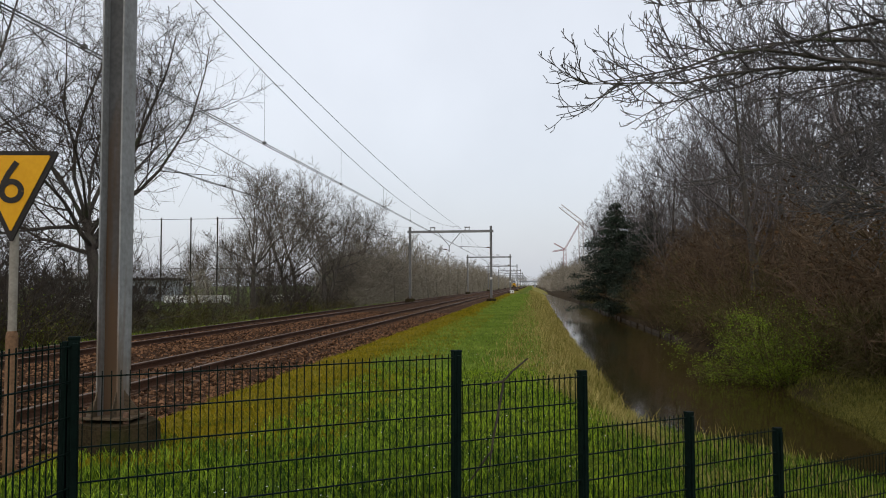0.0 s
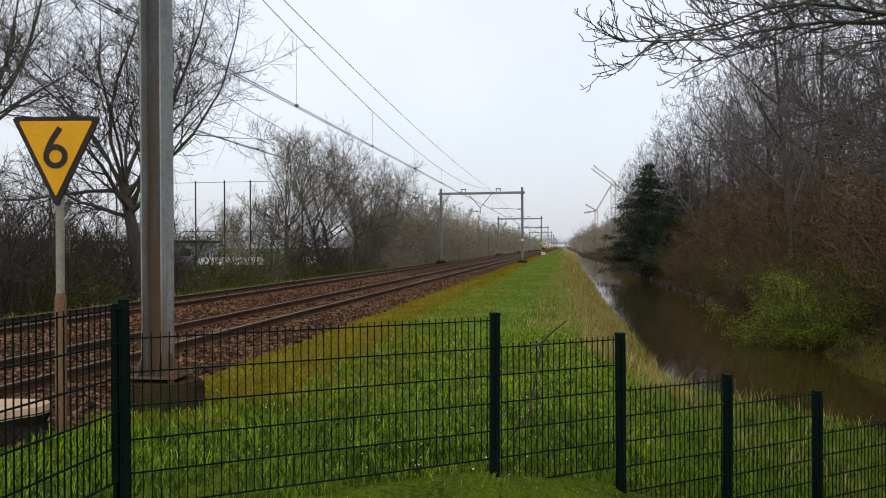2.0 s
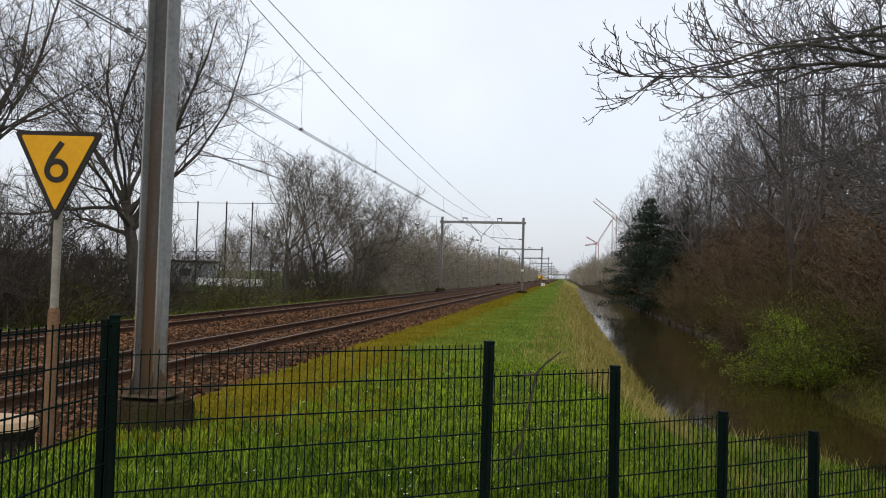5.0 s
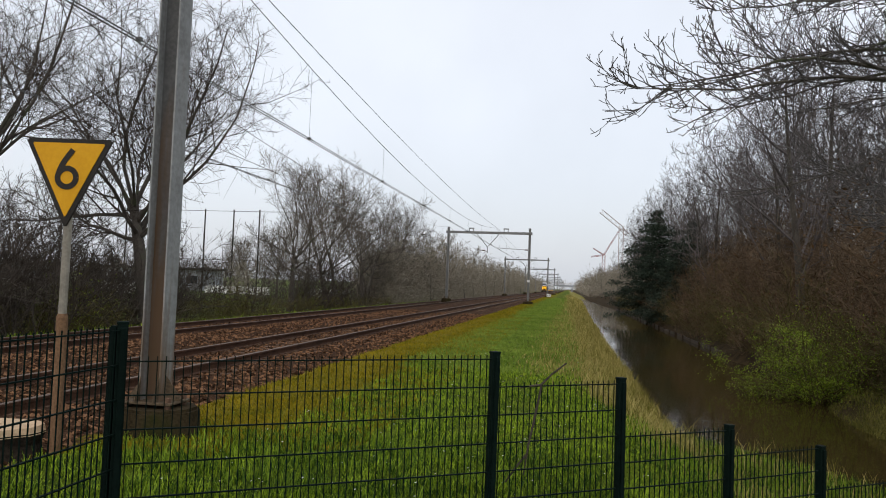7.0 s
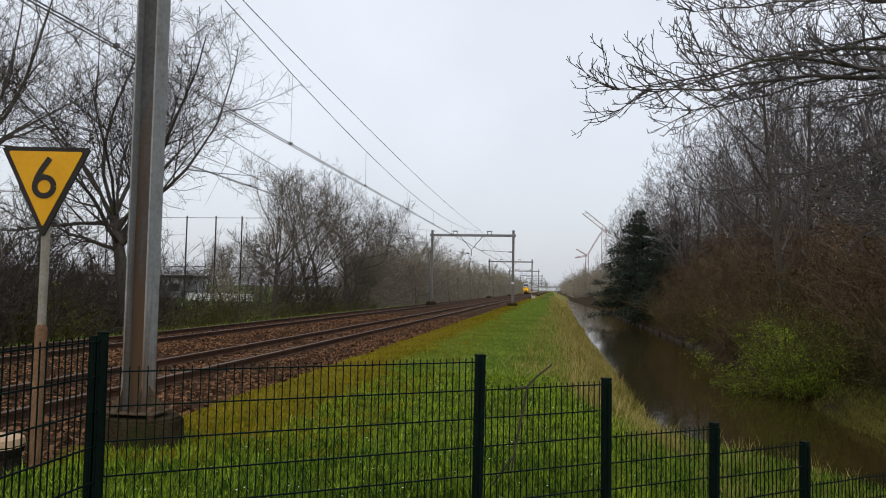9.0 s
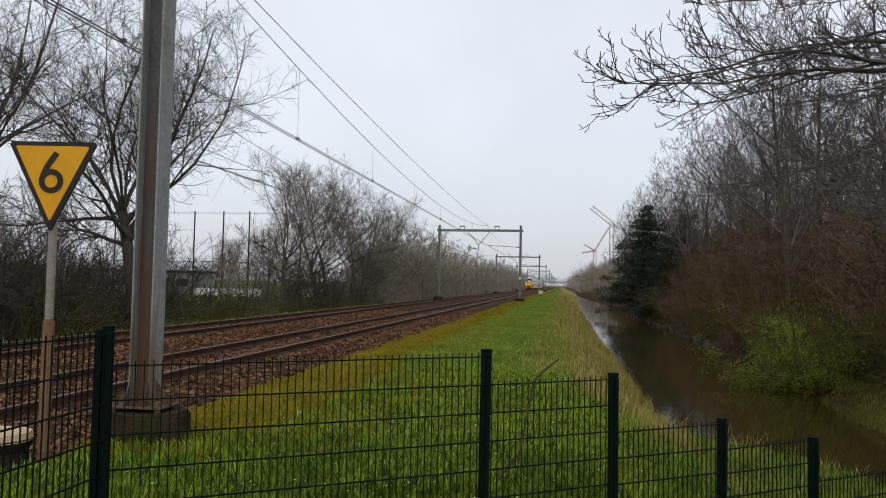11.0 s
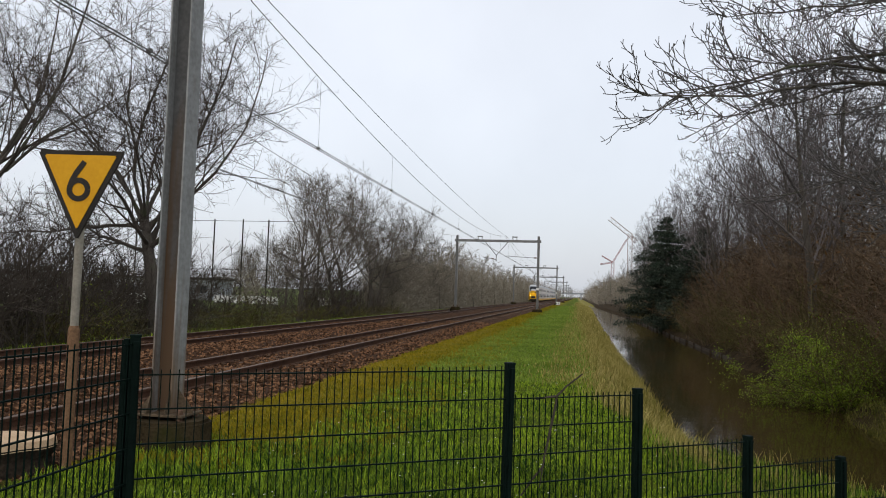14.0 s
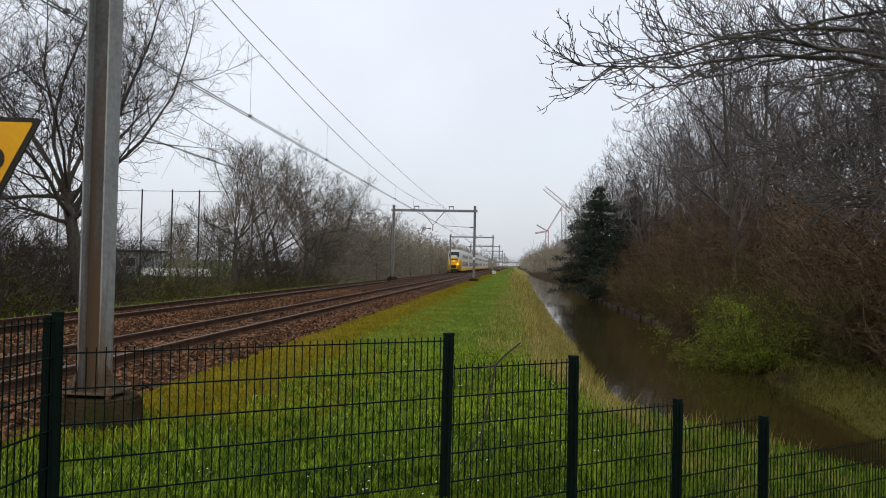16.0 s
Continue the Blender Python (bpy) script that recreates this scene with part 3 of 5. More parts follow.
def build_fence():
    t = thing("mesh_fence", "dark green welded mesh fence with square posts, stepping down the bank", "fence")
    post = cap = bar = None
    for x, y, top, _ in FENCE:
        turn = math.degrees(math.atan2(1.33, 2.07))
        if post is None:
            post = part("fence_post", boxed(-0.03, -0.03, -1.5, 0.03, 0.03, -0.006, bevel=0.004), M_FENCE, t)
            cap = part("post_cap", boxed(-0.033, -0.033, -0.01, 0.033, 0.033, 0.006, bevel=0.004), M_FENCE, post, "flat plastic cap")
            bar = part("clamp_bar", boxed(-0.012, -0.045, -1.45, 0.022, -0.032, -0.03, bevel=0.003), M_FENCE, post)
            post.matrix_basis = pose(x, y, top, 0, 0, turn)
        else:
            p = share("fence_post", post, t, pose(x, y, top, 0, random.uniform(-0.5, 0.5), turn))
            share("post_cap", cap, p, pose(0, 0, 0))
            share("clamp_bar", bar, p, pose(0, 0, 0))
    for dx, dy in ((-0.022, -0.012),):
        part("clamp_bar", boxed(-2.60 + dx - 0.012, 3.94 + dy - 0.02, 0.1, -2.60 + dx + 0.014, 3.94 + dy + 0.02, 1.35, bevel=0.003), M_FENCE, t)
    wire = None
    for (x0, y0, _, top), (x1, y1, _, _) in zip(FENCE, FENCE[1:]):
        length = math.hypot(x1 - x0, y1 - y0)
        turn = math.degrees(math.atan2(y1 - y0, x1 - x0))
        p = part("fence_panel", boxed(0.02, -0.0075, -0.034, length - 0.02, 0.0075, -0.026), M_FENCE, t)
        p.matrix_basis = pose(x0, y0, top, 0, 0, turn)
        for k in range(1, 6):
            share("crosswire", p, p, pose(0, 0, -0.2 * k))
        if wire is None:
            wire = part("wire", ([(a, b, c) for c in (-PANEL_H, 0) for a, b in ((-0.003, -0.003), (0.003, -0.003), (0.003, 0.003), (-0.003, 0.003))],
                                 [(0, 1, 5, 4), (1, 2, 6, 5), (2, 3, 7, 6), (3, 0, 4, 7), (4, 5, 6, 7), (3, 2, 1, 0)]), M_FENCE, p)
            wire.matrix_basis = pose(0.05, 0, 0)
            start = 2
        else:
            start = 1
        for k in range(start, int(length / 0.05)):
            share("wire", wire, p, pose(0.05 * k, 0, 0))
    return t


build_fence()


# ---------- speed sign ----------
def plate(points, y0, y1, radius=0.0):
    bm = bmesh.new()
    f = bm.faces.new([bm.verts.new((x, y0, z)) for x, z in points])
    if radius:
        bmesh.ops.bevel(bm, geom=list(bm.verts), offset=radius, segments=4, affect="VERTICES")
    r = bmesh.ops.extrude_face_region(bm, geom=list(bm.faces))
    bmesh.ops.translate(bm, vec=(0, y1 - y0, 0), verts=[v for v in r["geom"] if isinstance(v, bmesh.types.BMVert)])
    bmesh.ops.recalc_face_normals(bm, faces=bm.faces)
    return bm


def stroke(points, width, y0, y1):
    """A flat band along points in x and z."""
    left, right = [], []
    for i, p in enumerate(points):
        a, b = points[max(i - 1, 0)], points[min(i + 1, len(points) - 1)]
        d = Vector((b[0] - a[0], b[1] - a[1])).normalized()
        nrm = Vector((-d.y, d.x)) * width / 2
        left.append((p[0] + nrm.x, p[1] + nrm.y))
        right.append((p[0] - nrm.x, p[1] - nrm.y))
    n = len(points)
    verts = [(x, y, z) for y in (y0, y1) for x, z in left + right]
    faces = []
    for i in range(n - 1):
        faces += [(i, i + 1, n + i + 1, n + i), (2 * n + i, 3 * n + i, 3 * n + i + 1, 2 * n + i + 1)]
        faces += [(i, 2 * n + i, 2 * n + i + 1, i + 1), (n + i, n + i + 1, 3 * n + i + 1, 3 * n + i)]
    faces += [(0, n, 3 * n, 2 * n), (n - 1, 3 * n - 1, 4 * n - 1, 2 * n - 1)]
    return verts, faces


def build_speed_sign():
    t = thing("speed_sign", "yellow triangular railway speed board with a black six", "railway sign", pose(-4.66, 6.13, 0, 0, 0, 9))
    part("board", plate([(-0.415, 2.905), (0.415, 2.905), (0.0, 2.06)], -0.012, 0.012, 0.02), M_SIGN_BLACK, t, "black-edged board")
    part("face", plate([(-0.345, 2.863), (0.345, 2.863), (0.0, 2.16)], -0.02, -0.0135, 0.012), M_SIGN_YELLOW, t, "yellow reflective face")
    ring = [(0.0 + 0.087 * math.cos(a), 2.535 + 0.087 * math.sin(a)) for a in [2 * math.pi * k / 28 for k in range(29)]]
    part("numeral", stroke(ring, 0.052, -0.026, -0.0215), M_SIGN_BLACK, t, "black numeral six")
    stem = [(0.045, 2.80), (0.01, 2.75), (-0.03, 2.69), (-0.065, 2.62), (-0.086, 2.55)]
    part("numeral", stroke(stem, 0.052, -0.0265, -0.0225), M_SIGN_BLACK, t)
    part("post", rod([(0, 0.05, 1.2), (0, 0.05, 2.7)], 0.038, 14), M_SIGN_POST, t, "pale grey tubular post")
    part("sleeve", tube(([], []), [Vector((0, 0.05, z)) for z in (-0.2, 1.22, 1.26)], [0.052, 0.052, 0.04], 14), M_SLEEVE, t, "rust-brown ground sleeve")
    for z in (2.3, 2.72):
        part("bracket", boxed(-0.06, 0.012, z - 0.02, 0.06, 0.1, z + 0.02, bevel=0.004), M_GALV, t)


build_speed_sign()


def build_stump():
    t = thing("tree_stump", "freshly sawn pale tree stump in the trackside grass", "stump", pose(-5.15, 5.98, -0.1))
    n = 22
    rad = [0.40 + 0.05 * math.sin(3 * a) + random.uniform(-0.02, 0.02) for a in [2 * math.pi * k / n for k in range(n)]]
    verts, faces = [], []
    for z, s in ((0.0, 0.9), (0.16, 0.86), (0.27, 0.97)):
        verts += [(rad[k] * s * math.cos(2 * math.pi * k / n), rad[k] * s * math.sin(2 * math.pi * k / n), z) for k in range(n)]
    for i in range(2):
        faces += [(i * n + k, i * n + (k + 1) % n, (i + 1) * n + (k + 1) % n, (i + 1) * n + k) for k in range(n)]
    part("bark", (verts, faces), M_STUMP_BARK, t, "near-black bark")
    top = [(x * 0.99, y * 0.99, 0.25) for x, y, _ in verts[2 * n:]] + [(x * 0.95, y * 0.95, 0.325) for x, y, _ in verts[2 * n:]]
    part("cut_face", (top, [tuple(range(n, 2 * n))] + [(k, (k + 1) % n, n + (k + 1) % n, n + k) for k in range(n)]), M_CUT_WOOD, t, "pale sawn wood")


build_stump()


# ---------- train ----------
def rounded_section(w, z0, z1, r, top_w):
    """Half outlines of a double-deck car body in x and z."""
    pts = [(w, z0), (w, z0 + 2.2), (top_w, z1 - r)]
    for k in range(1, 5):
        a = math.pi / 2 * k / 4
        pts.append((top_w - r + r * math.cos(a), z1 - r + r * math.sin(a)))
    return pts + [(-x, z) for x, z in pts[::-1]]


def build_train():
    t = thing("passenger_train", "yellow-nosed double-deck passenger train with painted sky sheen on its sides and lit headlights", "train", pose(FAR_TRACK, 512, RAIL_Z))
    car_len, gap, cars = 26.6, 0.7, 6
    for c in range(cars):
        y0 = c * (car_len + gap)
        cab = c == 0
        ys = y0 + (2.6 if cab else 0)
        body = part("car_body", extrude_profile(rounded_section(1.39, 0.35, 4.66, 0.75, 1.30), ys, y0 + car_len), M_TRAIN_SHEEN, t, "steel car body paled with painted sky sheen")
        part("roof", extrude_profile([(1.28, 4.15), (1.05, 4.55), (0.6, 4.71), (-0.6, 4.71), (-1.05, 4.55), (-1.28, 4.15), (-1.0, 4.3), (1.0, 4.3)], ys + 0.05, y0 + car_len - 0.05), M_ROOF_GREY, body, "grey roof")
        for sx in (-1, 1):
            x0, x1 = sorted((sx * 1.36, sx * 1.404))
            part("sill_band", boxed(x0, ys + 0.02, 0.36, x1, y0 + car_len - 0.1, 0.8), M_TRAIN, body, "yellow lower band")
            if cab:
                part("cab_panel", boxed(x0, ys + 0.02, 0.81, x1 + (0.004 if sx > 0 else 0), ys + 2.4, 2.5), M_TRAIN, body, "yellow cab side")
            for z0, z1, out in ((0.85, 2.5, 1.392), (2.56, 4.0, 1.366)):
                x0, x1 = sorted((sx * (out - 0.05), sx * (out + 0.012)))
                part("side_panel", boxed(x0, ys + (2.6 if cab else 1.0), z0, x1, y0 + car_len - 0.6, z1), M_TRAIN_SHEEN, body, "window band paled with painted sky sheen")
                for k in range(9):
                    wy = ys + (2.9 if cab else 1.7) + k * 2.45
                    if wy + 1.7 < y0 + car_len - 0.8:
                        a0, a1 = sorted((sx * (out - 0.03), sx * (out + 0.02)))
                        part("window", boxed(a0, wy, z0 + 0.4, a1, wy + 1.75, z1 - 0.35), M_GLASS_DARK, body)
        part("underframe", boxed(-1.25, ys + 0.3, 0.18, 1.25, y0 + car_len - 0.3, 0.42), M_UNDER, body)
        for by in (y0 + 4.2, y0 + car_len - 4.2):
            bogie = part("bogie", boxed(-1.2, by - 1.7, 0.25, 1.2, by + 1.7, 0.62, bevel=0.05), M_UNDER, t)
            for wy in (-1.25, 1.25):
                for sx in (-0.75, 0.75):
                    part("wheel", rod([(sx - 0.06, by + wy, 0.46), (sx + 0.06, by + wy, 0.46)], 0.46, 16), M_UNDER, bogie)
    # rounded nose
    sec = [(0.0, 0.80, 0.55, 3.0), (0.35, 1.12, 0.42, 3.4), (1.0, 1.3, 0.36, 4.0), (1.9, 1.38, 0.35, 4.5), (2.65, 1.39, 0.35, 4.66)]
    verts, faces = [], []
    k = None
    for y, w, z0, z1 in sec:
        ring = rounded_section(w, z0, z1, min(0.75, w * 0.6), w * 0.94)
        k = len(ring)
        verts += [(x, y, min(z, z1)) for x, z in ring]
    for i in range(len(sec) - 1):
        faces += [(i * k + j, i * k + (j + 1) % k, (i + 1) * k + (j + 1) % k, (i + 1) * k + j) for j in range(k)]
    faces += [tuple(range(k))]
    nose = part("nose", (verts, faces), M_TRAIN, t, "rounded yellow cab front")
    nose.data.materials.append(M_ROOF_GREY)
    for p in nose.data.polygons:
        p.material_index = 1 if p.center.z > 2.7 else 0
        p.use_smooth = len(p.vertices) == 4
    screen = [(0.72, -0.02, 2.5), (1.05, 0.5, 3.45), (0.95, 1.2, 4.1), (-0.95, 1.2, 4.1), (-1.05, 0.5, 3.45), (-0.72, -0.02, 2.5)]
    screen += [(x, y - 0.06, z + 0.05) for x, y, z in screen]
    sf = [(6, 7, 10, 11), (7, 8, 9, 10)] + [(i, (i + 1) % 6, 6 + (i + 1) % 6, 6 + i) for i in range(6)]
    part("windscreen", (screen, sf), M_GLASS_DARK, nose, "dark sloping windscreen")
    part("apron", boxed(-0.95, -0.12, 0.3, 0.95, 0.4, 0.75, bevel=0.08), M_UNDER, nose, "dark coupler apron")
    part("coupler", rod([(0, -0.5, 1.0), (0, 0.3, 1.0)], 0.16, 10), M_UNDER, nose)
    part("front_panel", boxed(-0.55, -0.05, 0.9, 0.55, 0.2, 1.5, bevel=0.05), M_UNDER, nose)
    for x, z in ((-0.8, 1.75), (0.8, 1.75), (0.0, 2.35)):
        part("headlight", rod([(x, -0.12, z), (x, 0.3, z)], 0.13, 12), M_LIGHT, nose, "lit warm-white headlight")
    return t


train = build_train()


# ---------- trees and shrubs ----------
def bend(d, amount, rng):
    return (d + Vector((rng.gauss(0, 1), rng.gauss(0, 1), rng.gauss(0, 1))) * amount).normalized()


def branch(geos, p, d, length, r, level, spec, rng):
    """Grows a branch and its side branches. geos: one (verts, faces) per mesh: wood, twigs."""
    last = level >= spec["levels"]
    dome = spec.get("dome")

    def outside(q):
        return dome is not None and (q.x * q.x + q.y * q.y) / dome[0] ** 2 + ((q.z - dome[1]) / dome[2]) ** 2 > 1.0 + 0.22 * noise.noise(q * 0.55)

    if last and spec.get("ribbon"):
        # a hair-thin twig far from the path: one slim blade of wood
        verts, faces = geos[1]
        k = len(verts)
        q = p + bend(d, 0.3, rng) * length * rng.uniform(0.8, 1.3)
        if outside(q):
            q = p.lerp(q, 0.45)
        w = d.cross(Vector((rng.gauss(0, 1), rng.gauss(0, 1), rng.gauss(0, 1)))).normalized() * spec["tip"]
        verts += [tuple(p - w), tuple(p + w), tuple(q + w * 0.4), tuple(q - w * 0.4)]
        faces.append((k, k + 1, k + 2, k + 3))
        return
    steps = max(3, 7 - level) if not last else 2
    if spec.get("ribbon") and level:
        steps = 8 if level == 1 and dome else 4 if level == 1 else 3 if level == 2 and dome else 2
    if level and dome:
        reach = 0.3
        while reach < length and not outside(p + d * reach):
            reach += 0.3
        length = max(0.6, min(length, reach))
    pts, rad = [p.copy()], [r]
    up = spec["up"][min(level, len(spec["up"]) - 1)]
    for i in range(steps):
        d = bend(d, spec["wild"] * (0.3 + 0.4 * level), rng)
        d = (d + Vector((0, 0, up / steps))).normalized()
        p = p + d * (length / steps)
        f = (i + 1) / steps
        pts.append(p.copy())
        rad.append(max(spec["tip"], r * (1 - f * ((0.62 if "stem" in spec else 0.92) if level == 0 else 0.8))))
    sides = (9, 6, 4, 3, 3, 3)[level]
    tube(geos[0] if level <= spec["wood"] else geos[1], pts, rad, sides)
    if last:
        return
    count = spec["count"][level]
    first = spec["bare"][level]
    for k in range(count):
        f = first + (1 - first) * (k + rng.uniform(0.1, 0.9)) / count
        i = min(int(f * steps), steps - 1)
        a, b = pts[i], pts[i + 1]
        q = a.lerp(b, f * steps - i)
        axis_d = (b - a).normalized()
        side = axis_d.cross(Vector((math.cos(k * 2.4 + level), math.sin(k * 2.4 + level), rng.uniform(-0.5, 0.5))))
        if side.length < 0.1:
            side = axis_d.cross(Vector((1, 0.3, 0.2)))
        side.normalize()
        lo, hi = spec["angle"][level]
        ang = radians(lo + (hi - lo) * ((k * 0.618 + 0.3) % 1.0) if dome and level == 0 else rng.uniform(lo, hi))
        nd = axis_d * math.cos(ang) + side * math.sin(ang)
        nl = length * spec["ratio"][level] * rng.uniform(0.7, 1.25) * (1.15 - 0.55 * f)
        nr = max(spec["tip"], rad[i] * (rng.uniform(0.34, 0.55) if level or "stem" not in spec else rng.uniform(0.34, 0.52)))
        branch(geos, q, nd, nl, nr, level + 1, spec, rng)


OAK = dict(levels=4, wood=1, stem=0.38, ribbon=True, up=(0.2, 0.5, 0.4, 0.3, 0.2), wild=0.17, tip=0.007, count=(14, 12, 10, 8), bare=(0.68, 0.2, 0.08, 0.05), angle=((6, 96), (25, 60), (28, 62), (25, 65)), ratio=(2.6, 0.42, 0.46, 0.5), dome=(5.9, 7.6, 5.8))
OAK_WIDE = dict(OAK, count=(13, 11, 9, 7), dome=(7.9, 8.8, 7.4))
ROW = dict(levels=4, wood=1, stem=0.36, ribbon=True, up=(0.2, 0.5, 0.4, 0.3, 0.3), wild=0.15, tip=0.008, count=(12, 9, 7, 6), bare=(0.62, 0.16, 0.08, 0.05), angle=((6, 88), (25, 58), (28, 60), (25, 62)), ratio=(2.6, 0.40, 0.46, 0.55), dome=(3.8, 7.0, 4.8))
TALL = dict(levels=4, wood=0, ribbon=True, up=(0.3, 0.7, 0.5, 0.4, 0.3), wild=0.16, tip=0.009, count=(13, 7, 5, 5), bare=(0.2, 0.1, 0.1, 0.05), angle=((24, 62), (28, 60), (28, 62), (25, 65)), ratio=(0.56, 0.5, 0.5, 0.6), dome=(4.4, 8.2, 6.8))
SCRUB = dict(levels=3, wood=0, ribbon=True, up=(0.3, 0.7, 0.5, 0.4), wild=0.18, tip=0.014, count=(13, 7, 11), bare=(0.04, 0.08, 0.05), angle=((25, 74), (25, 65), (25, 75)), ratio=(0.62, 0.5, 0.5), dome=(2.9, 3.9, 4.1))


def build_tree(name, label, x, y, height, radius, spec, seed, twig=None, lean=0.0, group=""):
    rng = random.Random(seed)
    z = ground_z(x, y) - 0.15
    t = thing(name, label, "tree", pose(x, y, z), group)
    geos = (([], []), ([], []))
    branch(geos, Vector((0, 0, 0)), Vector((lean, 0, 1)).normalized(), height * spec.get("stem", 0.8), radius, 0, spec, rng)
    part("trunk", geos[0], M_BARK, t, "dark rough trunk and limbs")
    part("crown", geos[1], twig or M_TWIG, t, "bare leafless branches and twigs")
    return t


def again(ob, x, y, turn, scale, label=""):
    c = copy_thing(ob, pose(x, y, ground_z(x, y) - 0.15, 0, 0, turn) @ Matrix.Scale(scale, 4))
    return tagged(c, label)


LEFT_TREES = "row of bare trees beside the railway"
oak = build_tree("oak_tree", "large bare spreading oak with a dark forked trunk", -15.3, 25.0, 12.8, 0.36, OAK, 5, group=LEFT_TREES)
oak_b = build_tree("oak_tree", "bare oak with wide crooked limbs beside the track", -20.3, 20.5, 14.5, 0.38, OAK_WIDE, 12, group=LEFT_TREES)
row_a = build_tree("roadside_tree", "bare tree with an upright rounded crown behind the track", -17.0, 43.3, 11.4, 0.22, ROW, 21, M_ROW_TWIG, group=LEFT_TREES)
row_b = build_tree("roadside_tree", "slender bare tree with dense upright twigs behind the track", -16.6, 48.8, 10.6, 0.19, dict(ROW, dome=(3.5, 6.5, 4.8)), 33, M_ROW_TWIG, group=LEFT_TREES)
for i, (x, y, s) in enumerate([(-17.6, 54.0, 1.06), (-17.0, 59.5, 1.06), (-18.2, 65.0, 1.02), (-17.4, 71.0, 1.02), (-18.0, 77.5, 0.97), (-17.0, 84.0, 0.95)]):
    again(row_a if i % 2 else row_b, x, y, 70 * i + 20, s)

mid_a = build_tree("woodland_tree", "bare tall tree in the dense ditch-side wood", 11.0, 34.0, 15.0, 0.2, TALL, 41, M_WOOD_TWIG, group="ditch-side wood")
mid_b = build_tree("woodland_tree", "bare forked tree with fine grey twigs in the wood", 13.0, 24.5, 14.0, 0.19, TALL, 57, M_WOOD_TWIG, group="ditch-side wood")
mid_c = build_tree("woodland_tree", "bare bushy tree leaning over the ditch", 10.5, 56.0, 13.0, 0.17, TALL, 73, M_WOOD_TWIG, lean=-0.12, group="ditch-side wood")
rng_w = random.Random(9)
for i in range(32):
    y = 19 + i * 3.3 + rng_w.uniform(-1, 1)
    x = 10.0 + (i % 4) * 3.0 + rng_w.uniform(-0.8, 0.8) + (1.6 if 40 < y < 78 else 0)
    again((mid_a, mid_b, mid_c)[i % 3], x, y, rng_w.uniform(0, 360), rng_w.uniform(0.75, 1.1))
for i in range(9):
    again((mid_b, mid_a, mid_c)[i % 3], 14.5 + (i % 3) * 2.6 + rng_w.uniform(-0.6, 0.6), 30 + i * 5.2, rng_w.uniform(0, 360), rng_w.uniform(0.9, 1.1))
for i in range(10):
    y = 130 + i * 18 + rng_w.uniform(-4, 4)
    again((mid_a, mid_b, mid_c)[i % 3], rng_w.uniform(10.5, 19), y, rng_w.uniform(0, 360), rng_w.uniform(0.6, 0.85))

scrub = build_tree("thicket_tree", "low bare thicket tree along the railway", -17.5, 84.0, 8.2, 0.1, SCRUB, 91, M_HAZE_TWIG, group="railway thicket")
scrub_b = build_tree("thicket_tree", "low bare bushy tree along the railway", -16.6, 90.0, 7.6, 0.09, SCRUB, 97, M_HAZE_TWIG, group="railway thicket")
for i in range(5, 40):
    y = 59 + i * 3.6 + 0.06 * i * i
    again(scrub if i % 2 else scrub_b, -15.4 - (i % 3) * 1.7 - rng_w.uniform(0, 0.8), y, rng_w.uniform(0, 360), rng_w.uniform(0.95, 1.25) * (0.75 if i < 9 else 1.0))
for i in range(18):
    again(scrub if i % 2 else scrub_b, 9.4 + (i % 2) * 2.2 + rng_w.uniform(-0.4, 0.4), 84 + i * 8.5 + 0.1 * i * i, rng_w.uniform(0, 360), rng_w.uniform(0.8, 1.15))


for i in range(12):
    again(scrub if i % 2 else scrub_b, 12.2 + (i % 3) * 1.7 + rng_w.uniform(-0.5, 0.5), 17 + i * 4.6, rng_w.uniform(0, 360), rng_w.uniform(0.6, 0.85))
for i in range(9):
    again(scrub if i % 2 else scrub_b, -24.5 - (i % 3) * 2.5 + rng_w.uniform(-1, 1), 22 + i * 5, rng_w.uniform(0, 360), rng_w.uniform(0.32, 0.5))
for i in range(6):
    again(row_a if i % 2 else row_b, -27 - 4 * i, 70 + 5 * i, rng_w.uniform(0, 360), rng_w.uniform(0.7, 0.9))


# leaves and needles
def leaf_cloud(rng, centres, per, spread, size, droop=0.0):
    verts, faces = [], []
    for c in centres:
        for _ in range(per):
            p = c + Vector((rng.gauss(0, spread), rng.gauss(0, spread), rng.gauss(0, spread * 0.7)))
            a = Vector((rng.gauss(0, 1), rng.gauss(0, 1), rng.gauss(0, 1))).normalized() * size * rng.uniform(0.6, 1.3)
            b = a.cross(Vector((rng.gauss(0, 1), rng.gauss(0, 1), rng.gauss(0, 1)))).normalized() * size * 0.45
            k = len(verts)
            for q in (p - a, p + b, p + a, p - b):
                verts.append((q.x, q.y, q.z - droop))
            faces.append((k, k + 1, k + 2, k + 3))
    return verts, faces


